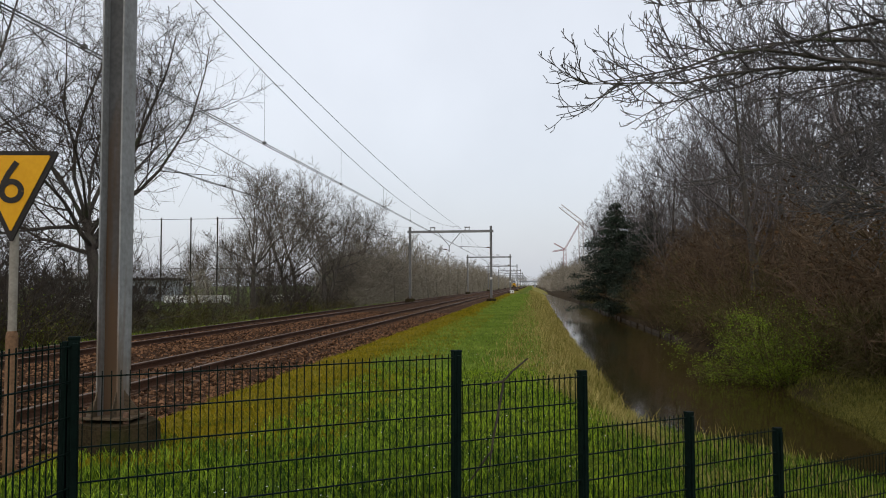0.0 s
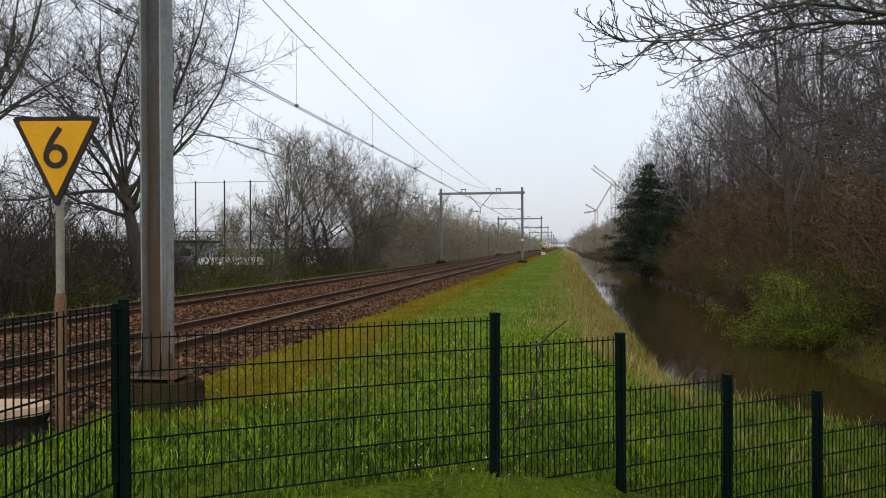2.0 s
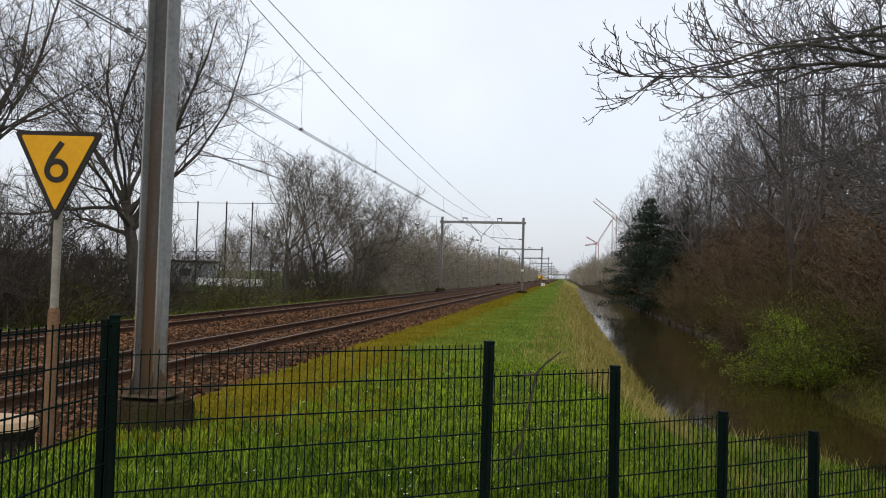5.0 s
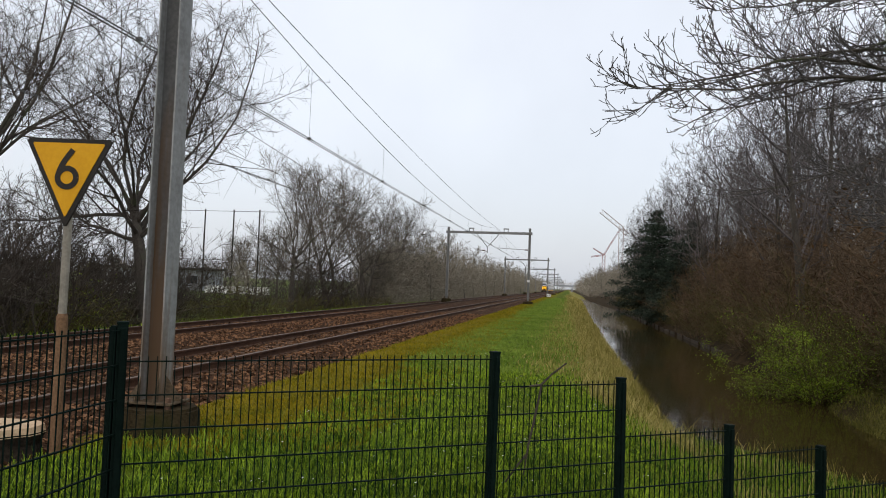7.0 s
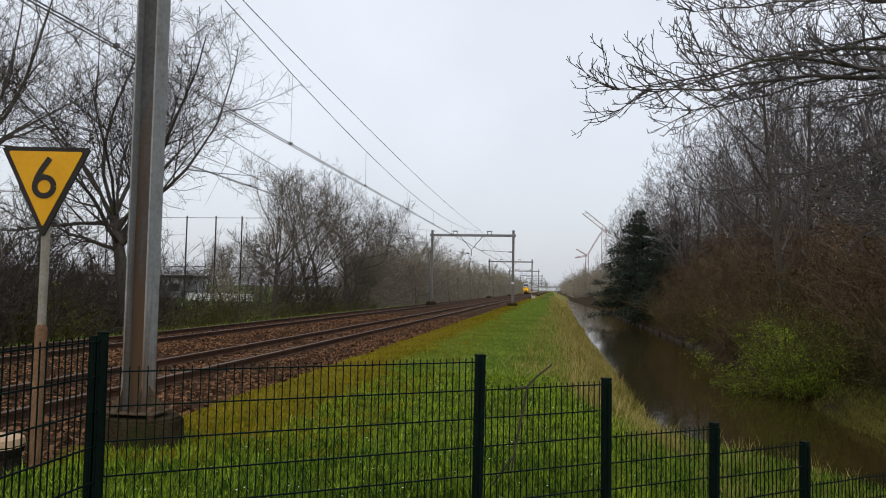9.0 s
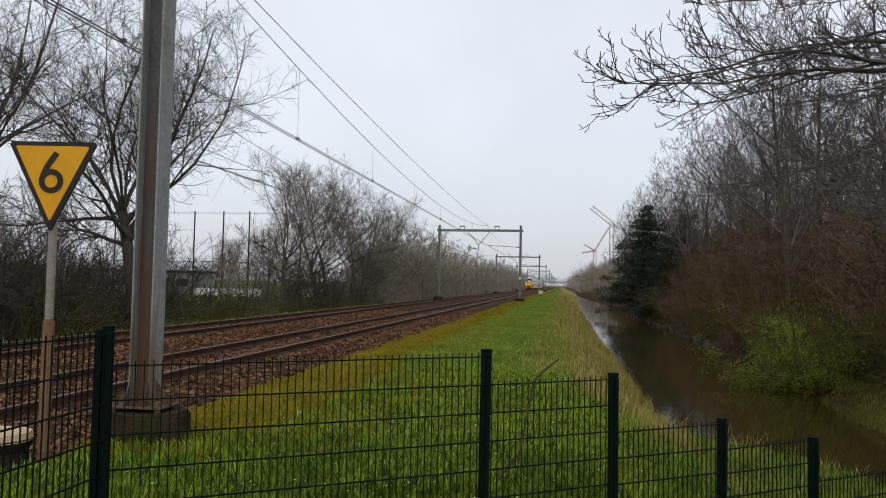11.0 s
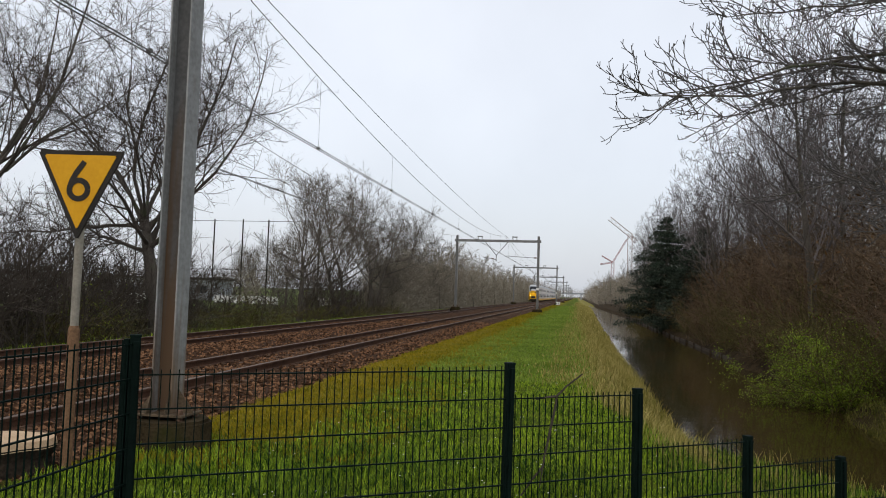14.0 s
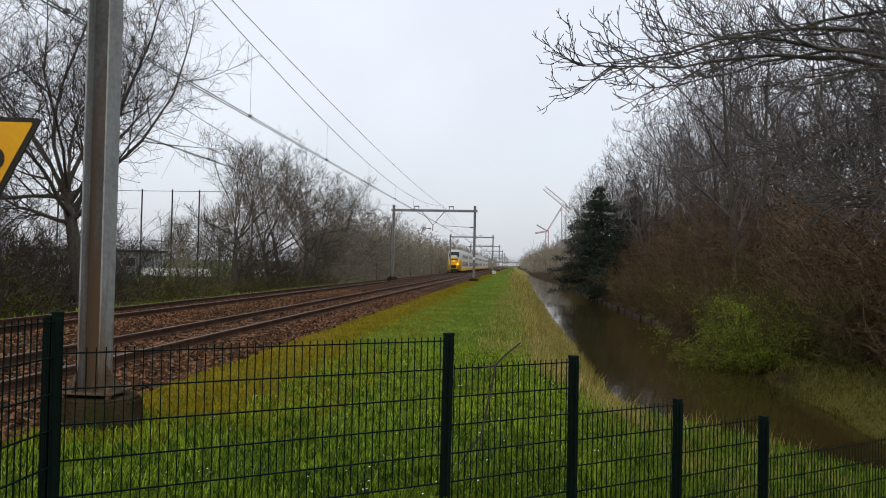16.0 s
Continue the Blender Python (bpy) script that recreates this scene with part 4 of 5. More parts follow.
def build_shrub(label, x, y, height, spread, stems, twig, seed, leaf=None, leaves=0, leaf_size=0.04, name="shrub", group="", lean=(0, 0)):
    """A many-stemmed shrub: arching stems with side twigs, and leaves where it has any."""
    rng = random.Random(seed)
    t = thing(name, label, "shrub", pose(x, y, ground_z(x, y) - 0.05), group)
    wood, tips = ([], []), []
    for s in range(stems):
        a = rng.uniform(0, 2 * math.pi)
        out = rng.uniform(0.1, 1.0)
        p = Vector((rng.gauss(0, 0.22 * spread), rng.gauss(0, 0.22 * spread), 0))
        d = Vector((math.cos(a) * out * spread / height + lean[0], math.sin(a) * out * spread / height + lean[1], 1.0)).normalized()
        ln = height * rng.uniform(0.6, 1.15)
        pts, rad = [p.copy()], [0.018]
        for i in range(4):
            d = bend(d, 0.15, rng)
            d = (d + Vector((math.cos(a) * 0.06, math.sin(a) * 0.06, -0.05))).normalized()
            p = p + d * ln / 4
            pts.append(p.copy())
            rad.append(0.018 * (1 - 0.15 * (i + 1)))
        tube(wood, pts, rad, 3)
        for k in range(10):
            f = rng.uniform(0.05, 1.0) * 4
            i = min(int(f), 3)
            q = pts[i].lerp(pts[i + 1], f - i)
            e = bend((pts[i + 1] - pts[i]).normalized(), 0.6, rng)
            l2 = rng.uniform(0.25, 0.75) * height / 3
            m1 = q + e * l2 * 0.5
            m2 = m1 + bend(e, 0.3, rng) * l2 * 0.5
            tube(wood, [q, m2], [0.009, 0.005], 3)
            tips += [m1, m2]
            for _ in range(4):
                m0 = q.lerp(m2, rng.uniform(0.2, 1.0))
                m3 = m0 + bend(e, 0.7, rng) * l2 * rng.uniform(0.3, 0.7)
                w = e.cross(Vector((rng.gauss(0, 1), rng.gauss(0, 1), rng.gauss(0, 1)))).normalized() * 0.006
                n = len(wood[0])
                wood[0].extend([tuple(m0 - w), tuple(m0 + w), tuple(m3 + w * 0.5), tuple(m3 - w * 0.5)])
                wood[1].append((n, n + 1, n + 2, n + 3))
                tips.append(m3)
    part("branchwork", wood, twig, t, "tangled bare stems")
    if leaf:
        part("foliage", leaf_cloud(rng, [rng.choice(tips) for _ in range(leaves)], 3, 0.09, leaf_size), leaf, t)
    return t


DITCH = "tangled shrubs on the ditch bank"
sh_a = build_shrub("tangled reddish-brown bare shrub on the ditch bank", 8.9, 19.0, 3.2, 3.0, 42, M_RED_TWIG, 101, M_LITTER_LEAF, 350, 0.05, group=DITCH)
sh_b = build_shrub("tangled olive-brown bare shrub above the water", 8.7, 28.0, 3.4, 3.2, 42, M_OLIVE_TWIG, 102, M_LITTER_LEAF, 250, 0.05, group=DITCH)
sh_c = build_shrub("dense brown shrub with withered leaves", 10.6, 23.5, 4.4, 3.4, 46, M_RED_TWIG, 103, M_LITTER_LEAF, 500, 0.055, group=DITCH)
for i in range(36):
    y = 15.0 + i * 1.95 + rng_w.uniform(-0.5, 0.5)
    x = 8.1 + (i % 3) * 1.5 + rng_w.uniform(-0.2, 0.5)
    again((sh_a, sh_b, sh_c)[(i * 5 + i // 3) % 3], x, y, rng_w.uniform(0, 360), rng_w.uniform(0.75, 1.1) * (0.8 if i % 3 == 0 else 1.1))
build_shrub("bright green shrub in fresh leaf leaning over the water", 7.15, 22.0, 2.5, 3.0, 70, M_OLIVE_TWIG, 110, M_LEAF, 7500, 0.028, name="green_shrub", lean=(-0.42, -0.12))
build_shrub("small yellow-green shrub budding among brown stems", 9.6, 16.4, 2.8, 1.8, 30, M_OLIVE_TWIG, 111, M_LEAF, 380, 0.03, name="green_shrub")

VERGE = "bare shrubs between railway and playing field"
vs_a = build_shrub("bare brown shrub at the edge of the railway", -16.3, 15.5, 4.2, 3.4, 34, M_TWIG, 120, group=VERGE)
vs_b = build_shrub("low shrub with a few green leaves beside the railway", -15.6, 21.0, 2.0, 2.2, 34, M_OLIVE_TWIG, 121, M_LEAF, 260, 0.03, group=VERGE)
for i in range(28):
    y = 9 + i * 2.0 + rng_w.uniform(-0.8, 0.8)
    again(vs_a if i % 3 else vs_b, -15.4 - rng_w.uniform(0, 3.4), y, rng_w.uniform(0, 360), rng_w.uniform(0.6, 1.1))

for x, y, turn, k in ((-15.6, 13.2, 30, 1.05), (-16.8, 16.0, 130, 1.2), (-15.4, 18.2, 250, 0.95), (-17.0, 20.0, 80, 1.15), (-15.9, 22.4, 310, 0.9), (-18.2, 24.0, 200, 1.2), (-20.0, 17.0, 20, 1.35), (-19.4, 21.5, 160, 1.3), (-22.4, 20.0, 270, 1.4), (-20.6, 25.5, 95, 1.35), (-19.6, 29.5, 10, 1.25), (-19.0, 34.0, 220, 1.2)):
    again(vs_a, x, y, turn, k)


def build_conifer(x, y, height, radius, seed, label):
    rng = random.Random(seed)
    t = thing("conifer", label, "tree", pose(x, y, ground_z(x, y) - 0.1), group="dark conifers by the ditch")
    part("trunk", tube(([], []), [Vector((0, 0, z)) for z in (0, height * 0.5, height * 0.97)], [0.2, 0.13, 0.02], 8), M_BARK, t)
    wood, centres = ([], []), []
    tiers = int(height / 0.62)
    for k in range(tiers * 9):
        f = ((k // 9) + 0.5 + rng.uniform(-0.16, 0.16)) / tiers
        z = height * (0.06 + 0.92 * f)
        ln = radius * min(1.0, 0.75 + 2 * f) * (1 - f) ** 0.8 * rng.uniform(0.55, 1.2) + 0.15
        a = k * 2.4 + rng.uniform(-0.4, 0.4)
        tip = Vector((math.cos(a) * ln, math.sin(a) * ln, z + ln * rng.uniform(-0.28, 0.12)))
        root = Vector((0, 0, z))
        tube(wood, [root, root.lerp(tip, 0.5) + Vector((0, 0, 0.08)), tip], [0.03, 0.02, 0.008], 3)
        n = max(3, int(ln * 6))
        centres += [root.lerp(tip, 0.2 + 0.85 * (j + 0.5) / n) for j in range(n)]
    part("branchwork", wood, M_BARK, t)
    part("needles", leaf_cloud(rng, centres, 16, 0.2, 0.10, 0.04), M_NEEDLE, t, "dense dark green needles")
    return t


build_conifer(7.75, 68.0, 10.2, 4.7, 7, "dark green conifer standing over the ditch")
build_conifer(8.7, 61.0, 6.6, 3.3, 8, "smaller dark conifer on the ditch bank")
build_conifer(10.6, 66.0, 8.6, 3.4, 9, "dark conifer set back among the bare trees")


# ---------- the tree that hangs over the ditch ----------
def build_overhanging_tree():
    rng = random.Random(77)
    t = thing("overhanging_tree", "bare tree stretching long twiggy limbs over the ditch", "tree", pose(9.0, 12.8, ground_z(9.0, 12.8) - 0.1))
    base = Vector((9.0, 12.8, ground_z(9.0, 12.8) - 0.1))
    trunk = [Vector((0, 0, 0)), Vector((-0.1, 0.1, 2)), Vector((-0.15, 0, 4.5)), Vector((0.1, 0.1, 7)), Vector((0.2, 0, 9.5))]
    geo = tube(([], []), trunk, [0.24, 0.2, 0.17, 0.12, 0.05], 10)
    twigs = ([], [])
    limbs = [(4.0, (0.45, 12.0, 4.55), 0.07, 0.0), (4.3, (0.6, 11.9, 4.55), 0.07, 0.0), (4.9, (1.3, 12.4, 4.6), 0.06, 0.0), (5.4, (1.9, 12.3, 6.0), 0.05, 0.2),
             (5.8, (2.2, 11.6, 7.4), 0.05, 0.1), (4.4, (2.5, 12.9, 2.7), 0.05, 0.1), (4.1, (3.9, 12.4, 3.0), 0.045, 0.2), (6.0, (2.8, 13.4, 8.4), 0.05, 0.3),
             (4.7, (1.5, 13.6, 4.6), 0.05, 0.15), (5.3, (2.6, 11.2, 5.9), 0.045, 0.1), (3.6, (4.6, 12.2, 2.4), 0.04, 0.4), (5.6, (2.0, 12.9, 5.2), 0.05, 0.3), (4.8, (3.0, 12.1, 3.9), 0.045, 0.2),
             (5.9, (3.2, 12.5, 6.6), 0.05, 0.2), (4.2, (5.2, 12.5, 3.3), 0.04, 0.3), (5.7, (5.4, 12.0, 6.2), 0.045, 0.2),
             (4.6, (3.4, 12.0, 3.1), 0.04, 0.5), (4.2, (4.1, 11.5, 2.6), 0.04, 0.6), (4.0, (4.8, 12.5, 2.0), 0.04, 0.6), (4.4, (5.1, 11.2, 3.0), 0.04, 0.5)]
    spec = dict(levels=3, wood=9, up=(0.3, 0.5, 0.6, 0.6), wild=0.13, tip=0.007, count=(0, 4, 2), bare=(0.2, 0.25, 0.3), angle=((25, 50), (22, 45), (25, 50)), ratio=(0.5, 0.55, 0.45))
    for z0, tip, r, arch in limbs:
        a = Vector((0, 0, z0 - base.z - 0.1))
        b = Vector(tip) - base
        pts, rad = [], []
        n = 16
        ph, amp = rng.uniform(0, 6.28), rng.uniform(0.08, 0.2)
        for i in range(n + 1):
            f = i / n
            q = a.lerp(b, f) + Vector((0, 0, math.sin(math.pi * f) * (0.95 - arch)))
            q += Vector((0.4 * math.sin(9 * f + ph), 1.4 * math.sin(5 * f + ph + 1), math.sin(7.5 * f + ph))) * amp * math.sin(math.pi * min(1.0, f * 1.6) / 2)
            q += Vector((rng.gauss(0, 0.02), rng.gauss(0, 0.03), rng.gauss(0, 0.025)))
            if f > 0.7:
                q.z += (f - 0.7) ** 2 * 6.5 - 0.12 * (f - 0.7)
            pts.append(q)
            rad.append(r * (1 - f) ** 1.15 * 0.95 + 0.005)
        tube(geo, pts, rad, 7)
        for i in range(3, n):
            for s in range(2 if i > 9 or i % 2 else 1):
                d = (pts[i + 1] - pts[i]).normalized()
                side = d.cross(Vector((rng.uniform(-1, 1), rng.uniform(-1, 1), rng.uniform(-1, 1)))).normalized()
                ang = radians(rng.uniform(20, 48))
                nd = d * math.cos(ang) + side * math.sin(ang)
                branch((twigs, twigs), pts[i], nd, rng.uniform(0.5, 1.9) * (1.15 - 0.038 * i), max(0.013, rad[i] * 0.65), 1, spec, rng)
    part("trunk", geo, M_BARK, t, "grey trunk and long limbs")
    part("crown", twigs, M_NEAR_TWIG, t, "bare budding twigs")


build_overhanging_tree()


# ---------- far things ----------
def lattice(points, width, r, step):
    """A square lattice boom along a straight line."""
    a, b = Vector(points[0]), Vector(points[1])
    d = (b - a).normalized()
    s = d.cross(Vector((0, 1, 0.01))).normalized() * width / 2
    u = d.cross(s).normalized() * width / 2
    geo = ([], [])
    corners = (s + u, s - u, -s - u, -s + u)
    n = max(2, int((b - a).length / step))
    for c in corners:
        tube(geo, [a + c, b + c], [r, r], 4)
    for i in range(n):
        for k in range(4):
            c0, c1 = corners[k], corners[(k + 1) % 4]
            p, q = a.lerp(b, i / n), a.lerp(b, (i + 1) / n)
            tube(geo, [p + c0, q + c1], [r * 0.6, r * 0.6], 3)
    return geo


def build_crane(x, y, label, booms, material_):
    t = thing("tower_crane", label, "crane", pose(x, y, 0), group="far cranes")
    for name, a, b, w in booms:
        part(name, lattice((a, b), w, 0.1, max(0.9, w * 1.3)), material_, t)
    return t


build_crane(23.7, 350, "pale lattice tower crane far beyond the trees", [("tower", (0, 0, -1), (0, 0, 32), 2.0), ("jib", (0.4, 0, 31), (-9.5, 0, 39), 1.8), ("counter_jib", (0, 0, 31), (3, 0, 28), 1.6), ("cabin", (0, -1, 29), (0, -1, 31), 2.2)], M_CRANE_GREY)
build_crane(16.0, 350, "red luffing crane far beyond the trees", [("tower", (0, 0, -1), (0, 0, 18.5), 1.3), ("jib", (0, 0, 18.5), (6.4, 0, 29.5), 0.55), ("counter_jib", (0, 0, 18.4), (-5.7, 0, 17.4), 0.5), ("stay", (0, 0, 18.5), (-5.0, 0, 21.4), 0.35)], M_CRANE)


def build_flyover():
    t = thing("road_bridge", "haze-grey concrete road bridge far along the line", "bridge", pose(0, 760, 0))
    part("deck", boxed(-45, -5, 4.6, 30, 5, 6.0), M_HAZE_GREY, t)
    for x in (-40, -18, 4, 26):
        part("pier", boxed(x - 0.6, -3, -1, x + 0.6, 3, 4.6), M_HAZE_GREY, t)


build_flyover()


def build_field():
    net = thing("ball_net", "tall dark posts with a thin ball net beside the playing field", "net")
    xs = (-46.0, -39.4, -31.8, -29.1, -26.7, -22.0)
    for x in xs:
        part("net_post", rod([(x, 60, -0.5), (x, 60, 7.6)], 0.06, 6), M_UNDER, net)
    for z in (7.5, 3.2):
        part("net_cord", rod([(x, 60, z - 0.05) for x in xs], 0.02, 4), M_UNDER, net)
    for i, (x, y, w) in enumerate([(-62, 76, 9), (-50, 78, 9), (-38, 80, 8), (-27.5, 82, 5), (-74, 74, 9), (-44, 66, 3)]):
        b = thing("field_hoarding", "long white board along the playing field", "hoarding", pose(x, y, ground_z(x, y)), group="hoardings round the field")
        part("panel", boxed(-w / 2, -0.04, 0.15, w / 2, 0.04, 1.05), M_WHITE, b)
        for s in (-w / 2 + 0.2, 0, w / 2 - 0.2):
            part("leg", boxed(s - 0.04, 0.05, -0.2, s + 0.04, 0.12, 0.9), M_GALV, b)


def build_field_building(x, y, length, turn):
    t = thing("field_building", "long low pale building beyond the playing field", "building", pose(x, y, ground_z(x, y), 0, 0, turn), group="buildings beyond the field")
    part("wall", boxed(-length / 2, -3, -0.3, length / 2, 3, 2.9), M_HAZE_GREY, t, "pale rendered wall")
    part("roof", boxed(-length / 2 - 0.4, -3.5, 2.9, length / 2 + 0.4, 3.5, 3.25, bevel=0.05), M_UNDER, t, "flat dark roof")
    first = None
    for k in range(int(length / 3)):
        m = pose(-length / 2 + 1.5 + 3 * k, -3.0, 1.5)
        if first is None:
            first = part("window", boxed(-0.9, -0.03, -0.5, 0.9, 0.05, 0.6), M_GLASS_DARK, t)
            first.matrix_basis = m
        else:
            share("window", first, t, m)


for fx, fy, fl, ft in ((-88, 96, 22, 8), (-60, 100, 18, -4)):
    build_field_building(fx, fy, fl, ft)


def brush(name, label, n, x0, x1, y0, y1, top, size, material_, seed, category="hedge", power=1.0):
    """A mass of crossing twigs that nobody could count, between two lines."""
    rng = random.Random(seed)
    verts, faces = [], []
    for _ in range(n):
        x, y = rng.uniform(x0, x1), y0 + (y1 - y0) * rng.random() ** power
        high = top * (0.75 + 0.3 * noise.noise((x * 0.35, y * 0.35, seed)) + 0.2 * noise.noise((x * 1.1, y * 1.1, seed)))
        p = Vector((x, y, ground_z(x, y) + rng.uniform(-0.05, 1.0) * high))
        d = Vector((rng.gauss(0, 0.8), rng.gauss(0, 0.8), rng.gauss(0.55, 0.6))).normalized() * size * rng.uniform(0.5, 1.5)
        w = d.cross(Vector((rng.gauss(0, 1), rng.gauss(0, 1), 0.1))).normalized() * size * rng.uniform(0.009, 0.024)
        k = len(verts)
        verts += [tuple(p - w), tuple(p + w), tuple(p + d + w * 0.5), tuple(p + d - w * 0.5)]
        faces.append((k, k + 1, k + 2, k + 3))
    tagged(part(name, (verts, faces), material_, None), label, category, kind="stuff")


brush("far_hedge", "leafless hedge and trees beyond the playing field", 16000, -150, -17, 110, 118, 5.6, 1.6, M_WOOD_TWIG, 31)
brush("undergrowth", "low olive undergrowth between railway and playing field", 9000, -18.6, -15.0, 9, 62, 1.1, 0.45, M_OLIVE_TWIG, 32, "undergrowth", 1.3)
brush("undergrowth", "dark brush behind the trackside shrubs", 2500, -27, -20, 14, 70, 1.2, 0.7, M_TWIG, 33, "undergrowth", 1.2)
brush("thicket", "olive-grey twiggy thicket along the railway", 60000, -20, -15.4, 66, 250, 6.6, 0.9, M_HAZE_TWIG, 34, "thicket", 1.7)
brush("far_wood", "hazy grey woods far along the railway", 9000, -32, -15, 240, 720, 9.0, 3.2, M_HAZE_TWIG, 35, "woods")
brush("far_wood", "hazy grey woods closing the far end of the ditch", 10000, 6.2, 30, 215, 720, 9.5, 3.0, M_HAZE_TWIG, 36, "woods", 1.3)
brush("far_wood", "pale hazy tree line on the horizon", 3000, -90, 90, 790, 880, 12.0, 4.5, M_HAZE_TWIG, 39, "woods")
brush("wood_brush", "dense dark brush under the ditch-side trees", 55000, 8.6, 15.5, 13.5, 90, 5.6, 0.7, M_RED_TWIG, 37, "undergrowth", 1.4)
brush("wood_brush", "tall reddish-brown brush inside the ditch-side wood", 24000, 10.5, 17.5, 36, 80, 7.8, 0.9, M_RED_TWIG, 40, "undergrowth")
brush("wood_brush", "olive-brown brush trailing along the ditch bank", 30000, 7.5, 9.2, 18, 120, 2.0, 0.5, M_OLIVE_TWIG, 38, "undergrowth", 1.4)
build_field()


def build_street_lamp(x, y, h):
    t = thing("street_lamp", "thin street lamp rising behind the thicket", "street lamp", pose(x, y, ground_z(x, y)))
    part("pole", tube(([], []), [Vector((0, 0, z)) for z in (-0.2, h * 0.5, h)], [0.09, 0.07, 0.05], 8), M_MAST_FAR, t)
    part("arm", rod([(0, 0, h - 0.05), (-0.8, 0, h + 0.05)], 0.04), M_MAST_FAR, t)
    part("lantern", boxed(-1.3, -0.14, h - 0.02, -0.6, 0.14, h + 0.14, bevel=0.03), M_UNDER, t)


build_street_lamp(-19.5, 102.0, 9.1)


# ---------- stick caught in the fence ----------
def build_stick():
    t = thing("dead_stick", "forked dead branch caught in the wire mesh", "branch")
    geo = ([], [])
    main = [Vector(p) for p in STICK_MAIN]
    tube(geo, main, [0.005, 0.008, 0.01, 0.009, 0.008], 6)
    for arm in STICK_ARMS:
        tube(geo, [Vector(p) for p in arm], [0.009, 0.008, 0.006][:len(arm)], 6)
    part("wood", geo, M_TWIG, t)


STICK_MAIN = [(-0.28, 5.42, 0.30), (-0.25, 5.42, 0.52), (-0.22, 5.43, 0.67), (-0.18, 5.44, 0.88), (-0.17, 5.44, 0.955)]
STICK_ARMS = [[(-0.17, 5.44, 0.955), (-0.1, 5.46, 1.03), (0.01, 5.48, 1.12)], [(-0.17, 5.44, 0.955), (-0.24, 5.43, 0.945), (-0.32, 5.42, 0.925)], [(-0.26, 5.42, 0.45), (-0.33, 5.41, 0.36), (-0.41, 5.40, 0.24)]]
build_stick()


# ---------- grass, stones, flowers ----------
def blades(name, label, n, place, height, width, material_, seed, category="grass", tufty=False):
    rng = np.random.default_rng(seed)
    pts = place(rng, n)
    n = len(pts)
    z = np.array([ground_z(x, y) for x, y in pts]) - 0.01
    h = rng.uniform(height[0], height[1], n) * rng.uniform(0.6, 1.0, n)
    if tufty:
        field = np.array([noise.noise((q[0] * 2.3, q[1] * 2.3, seed)) + 0.6 * noise.noise((q[0] * 7.0, q[1] * 7.0, seed)) for q in pts])
        h = h * np.clip(0.75 + 0.9 * field, 0.2, 1.5)
    a = rng.uniform(0, 2 * np.pi, n)
    lean = rng.uniform(0.1, 0.75, n) * h
    la = rng.uniform(0, 2 * np.pi, n)
    w = rng.uniform(width[0], width[1], n) / 2
    wx, wy = np.cos(a) * w, np.sin(a) * w
    lx, ly = np.cos(la) * lean, np.sin(la) * lean
    x, y = pts[:, 0], pts[:, 1]
    v = np.stack([np.stack([x - wx, y - wy, z], 1), np.stack([x + wx, y + wy, z], 1),
                  np.stack([x + wx * 0.8 + lx * 0.35, y + wy * 0.8 + ly * 0.35, z + h * 0.6], 1), np.stack([x - wx * 0.8 + lx * 0.35, y - wy * 0.8 + ly * 0.35, z + h * 0.6], 1),
                  np.stack([x + lx, y + ly, z + h], 1)], 1).reshape(-1, 3)
    k = np.arange(n) * 5
    quads = np.stack([k, k + 1, k + 2, k + 3], 1).tolist()
    tris = np.stack([k + 3, k + 2, k + 4], 1).tolist()
    ob = part(name, (v.tolist(), quads + tris), material_, None)
    return tagged(ob, label, category, kind="stuff")


def patch(x0, x1, y0, y1, clump=0.0, power=1.0):
    def place(rng, n):
        x, y = rng.uniform(x0, x1, n), y0 + (y1 - y0) * rng.uniform(0, 1, n) ** power
        if clump:
            cx, cy = rng.uniform(x0, x1, n // 14 + 1).repeat(14)[:n], (y0 + (y1 - y0) * rng.uniform(0, 1, n // 14 + 1) ** power).repeat(14)[:n]
            use = rng.uniform(0, 1, n) < 0.6
            x, y = np.where(use, cx + rng.normal(0, clump, n), x), np.where(use, cy + rng.normal(0, clump, n), y)
        p = np.stack([x, y], 1)
        keep = np.array([ground_z(a, b) > WATER_Z - 0.05 and (a > -4.75 + 0.25 * math.sin(b * 2.1)) and not ((a + 4.03) ** 2 + ((b - 6.9) * 1.3) ** 2 < 0.15) for a, b in p])
        return p[keep]
    return place


def fence_line(x):
    return 3.94 + 0.643 * (x + 2.575)


def behind_fence(place, gap=0.06):
    def kept(rng, n):
        p = place(rng, n)
        return p[p[:, 1] > fence_line(p[:, 0]) + gap]
    return kept


blades("meadow_grass", "short trodden grass before the fence", 11000, patch(-3.9, 4.0, 3.2, 8.5, 0.06), (0.02, 0.06), (0.006, 0.012), M_TUFT, 16)
blades("meadow_grass", "lush green tufts along the fence", 30000, behind_fence(patch(-3.9, 2.6, 3.2, 7.4, 0.05)), (0.05, 0.19), (0.006, 0.012), M_TUFT, 1, tufty=True)
blades("meadow_grass", "lush green grass round the mast footing", 9000, patch(-4.7, -2.8, 3.2, 7.2, 0.05), (0.05, 0.16), (0.006, 0.012), M_BLADE, 18, tufty=True)
blades("meadow_grass", "short green grass with mixed tufts behind the fence", 60000, behind_fence(patch(-3.0, 1.9, 5.0, 15, 0.05, 1.2)), (0.03, 0.13), (0.006, 0.013), M_BLADE, 8, tufty=True)
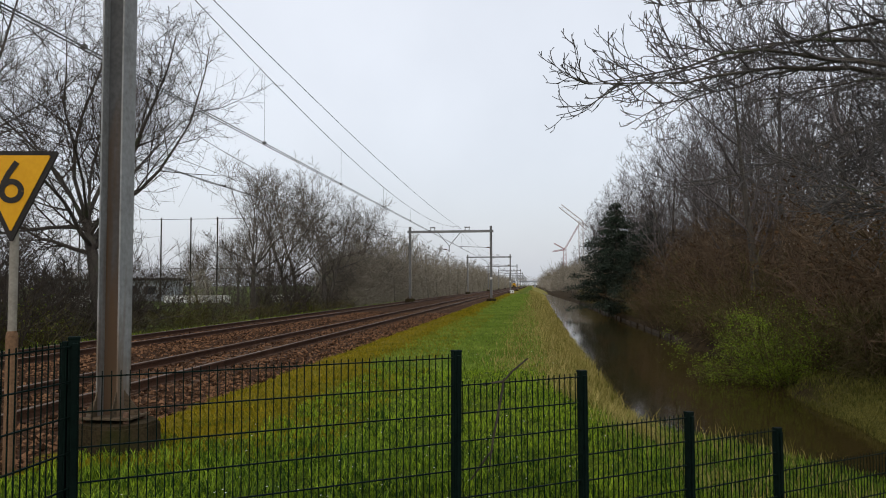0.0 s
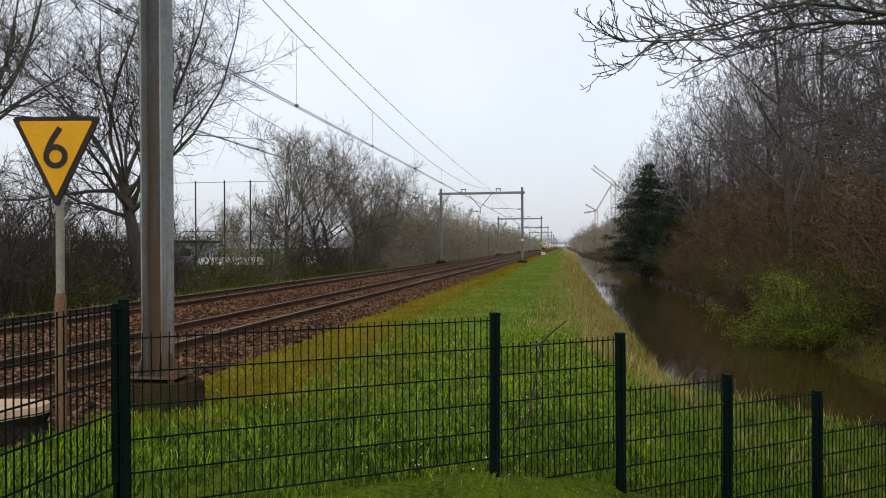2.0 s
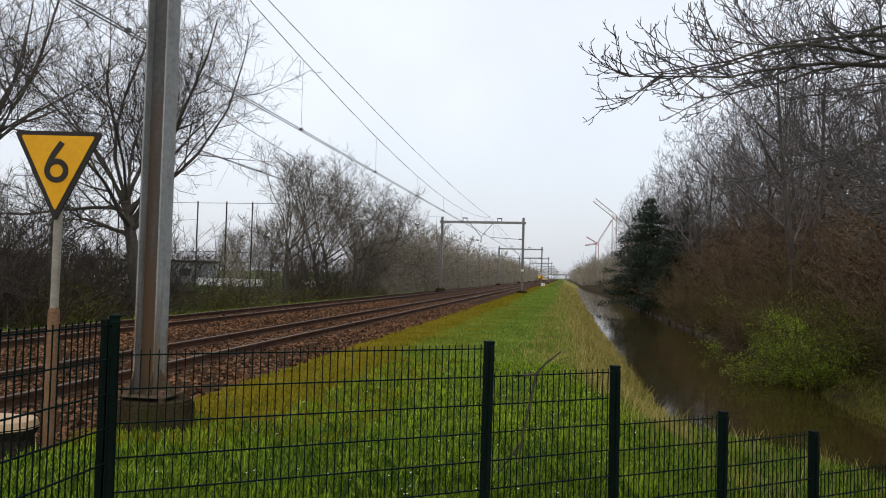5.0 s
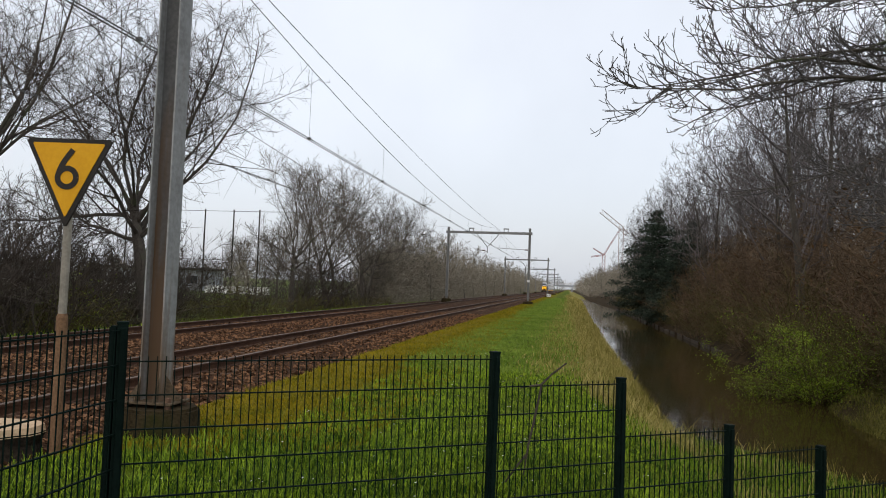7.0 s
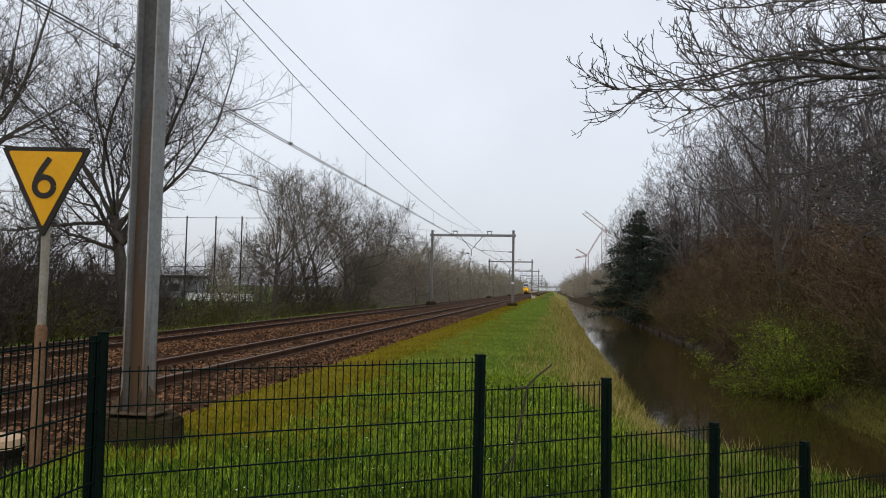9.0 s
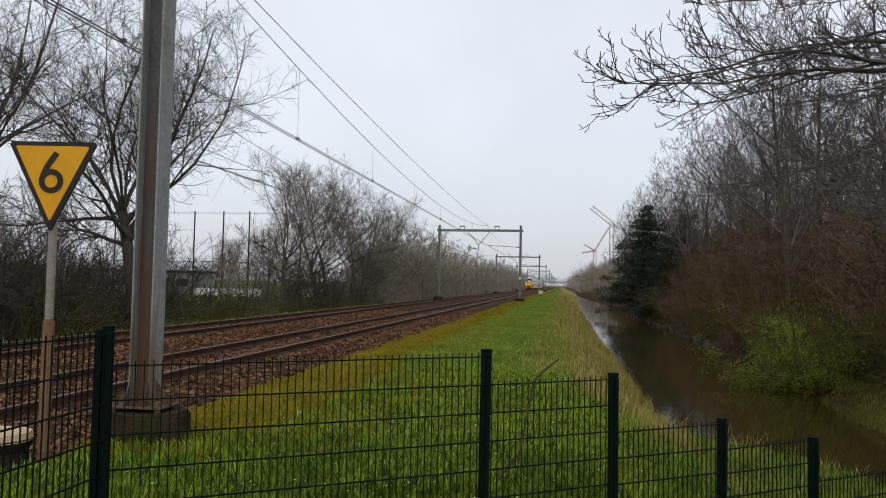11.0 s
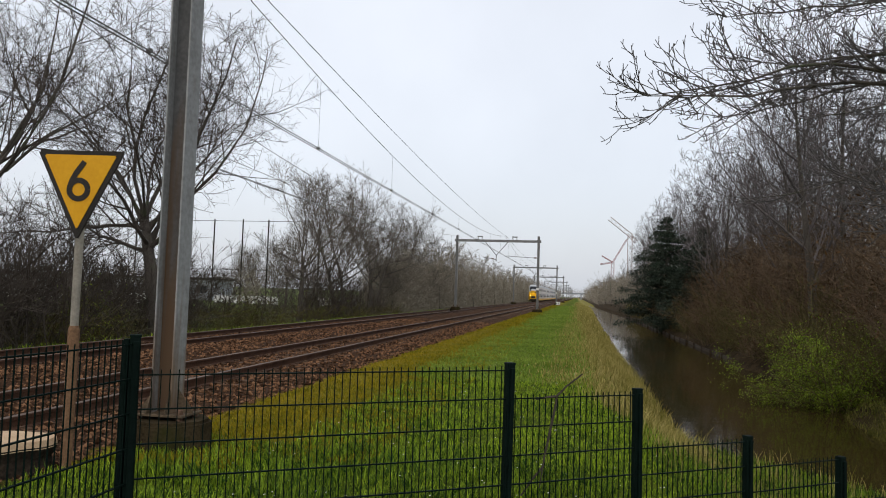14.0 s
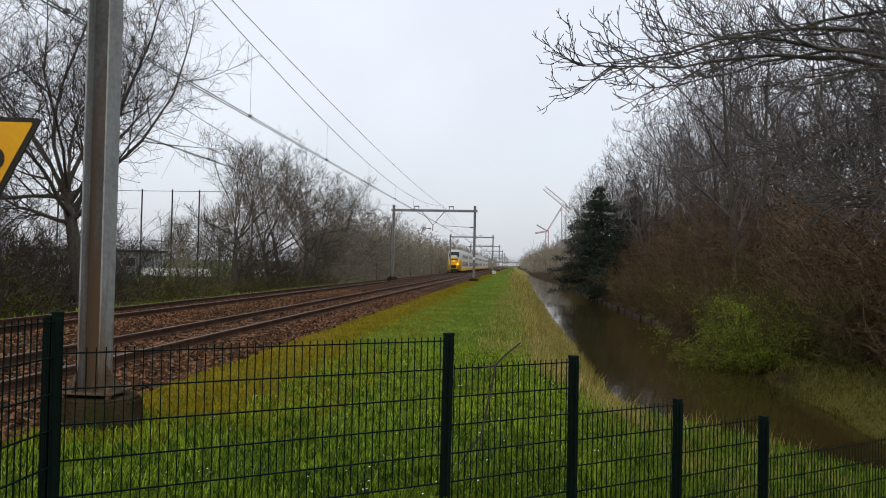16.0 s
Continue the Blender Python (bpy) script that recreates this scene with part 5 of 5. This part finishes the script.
blades("meadow_grass", "short green grass along the verge", 46000, patch(-3.3, 1.2, 14, 50, 0.14, 1.5), (0.03, 0.10), (0.014, 0.03), M_VERGE, 2)
blades("meadow_grass", "green grass far along the verge", 16000, patch(-3.3, 1.8, 48, 130, 0.3, 1.2), (0.05, 0.14), (0.04, 0.09), M_VERGE, 14)
blades("bank_grass", "pale dry grass far along the ditch", 9000, patch(0.0, 3.4, 50, 200, 0.4, 1.3), (0.2, 0.5), (0.03, 0.07), M_DRY, 15)
blades("sprayed_grass", "mustard-yellow weedkilled grass beside the ballast", 23000, patch(-4.85, -3.1, 6.2, 40, 0.06, 1.7), (0.03, 0.10), (0.008, 0.018), M_MUSTARD, 3)
blades("sprayed_grass", "yellowing grass thinning into the green", 15000, patch(-3.7, -1.9, 6.8, 40, 0.06, 1.6), (0.03, 0.10), (0.008, 0.018), M_MUSTARD, 9)
blades("sprayed_grass", "mustard-yellow weedkilled grass far along the ballast", 9000, patch(-4.75, -3.1, 38, 150, 0.2, 1.4), (0.05, 0.14), (0.03, 0.07), M_MUSTARD, 17)
blades("bank_grass", "tall dry straw-coloured grass on the ditch bank", 16000, patch(0.4, 2.15, 12, 52, 0.25, 1.5), (0.12, 0.38), (0.008, 0.018), M_DRY, 4)
blades("bank_grass", "straw-coloured blades mixed into the verge", 9500, patch(-0.7, 1.5, 14, 52, 0.3, 1.5), (0.06, 0.18), (0.010, 0.02), M_DRY, 10)
blades("bank_grass", "coarse green grass sloping to the water", 26000, behind_fence(patch(1.0, 5.2, 6.0, 16, 0.1)), (0.06, 0.2), (0.007, 0.014), M_TUFT, 5)
blades("bank_grass", "thin dry stalks at the water edge", 1300, behind_fence(patch(1.0, 4.5, 8.0, 15.5, 0.1)), (0.15, 0.5), (0.006, 0.011), M_DRY, 6)
blades("far_bank_grass", "mossy yellow-green grass on the far bank", 15000, patch(6.1, 8.8, 9, 21, 0.1), (0.05, 0.16), (0.012, 0.025), M_BANK_MOSS, 7)


def build_daisies():
    rng = random.Random(4)
    verts, faces = [], []
    for _ in range(280):
        x, y = rng.uniform(-3.0, 0.9), 5 + 13 * rng.random() ** 1.5
        z = ground_z(x, y) + rng.uniform(0.05, 0.11)
        k = len(verts)
        r = rng.uniform(0.004, 0.009)
        verts += [(x + r * math.cos(a), y + r * math.sin(a), z + 0.3 * r * math.sin(a + 1)) for a in [i * math.pi / 3 for i in range(6)]]
        faces.append(tuple(range(k, k + 6)))
    tagged(part("daisies", (verts, faces), M_PETAL, None), "small white daisies scattered in the grass", "flowers", kind="stuff")


build_daisies()


def stones(name, label, n, place, size, material_, seed):
    rng = np.random.default_rng(seed)
    x, y = place(rng, n)
    z = np.array([ground_z(a, b) for a, b in zip(x, y)]) + rng.uniform(-0.005, 0.03, n)
    base = np.array([(1, 0, 0), (-1, 0, 0), (0, 1, 0), (0, -1, 0), (0, 0, 1), (0, 0, -1)], float)
    s = rng.uniform(size[0], size[1], (n, 1, 1)) * rng.uniform(0.6, 1.2, (n, 6, 1))
    v = base[None] * s + rng.normal(0, 0.25, (n, 6, 3)) * s
    a = rng.uniform(0, 2 * np.pi, n)
    c, si = np.cos(a)[:, None], np.sin(a)[:, None]
    v = np.stack([v[..., 0] * c - v[..., 1] * si, v[..., 0] * si + v[..., 1] * c, v[..., 2] * 0.8], 2)
    v += np.stack([x, y, z], 1)[:, None, :]
    f = np.array([(0, 2, 4), (2, 1, 4), (1, 3, 4), (3, 0, 4), (2, 0, 5), (1, 2, 5), (3, 1, 5), (0, 3, 5)])
    faces = (f[None] + np.arange(n)[:, None, None] * 6).reshape(-1, 3)
    tagged(part(name, (v.reshape(-1, 3).tolist(), faces.tolist()), material_, None), label, "ballast", kind="stuff")


def bed(x0, x1, y0, y1, power=1.6):
    return lambda rng, n: (rng.uniform(x0, x1, n), y0 + (y1 - y0) * rng.uniform(0, 1, n) ** power)


stones("ballast", "rust-brown broken stone ballast", 26000, bed(-13.2, -4.75, 3.5, 45), (0.022, 0.05), M_STONE, 11)
stones("ballast", "pale grey stone shoulder beyond the far rail", 6000, bed(-14.3, -12.9, 8, 45), (0.03, 0.06), M_GREY_STONE, 12)
blades("verge_grass", "short green grass on the far shoulder of the line", 9000, lambda rng, n: np.stack([rng.uniform(-15.5, -13.9, n), 9 + 70 * rng.uniform(0, 1, n) ** 1.5], 1), (0.1, 0.3), (0.015, 0.03), M_BLADE, 13)


def motions():
    walk(train, [(t, pose(FAR_TRACK, y, RAIL_Z)) for t, y in TRAIN_ROWS])


TRAIN_ROWS = [(0.0, 512), (3.5, 441), (6.5, 382), (9.0, 333), (12.5, 244), (14.5, 188), (16.0, 147)]
motions()
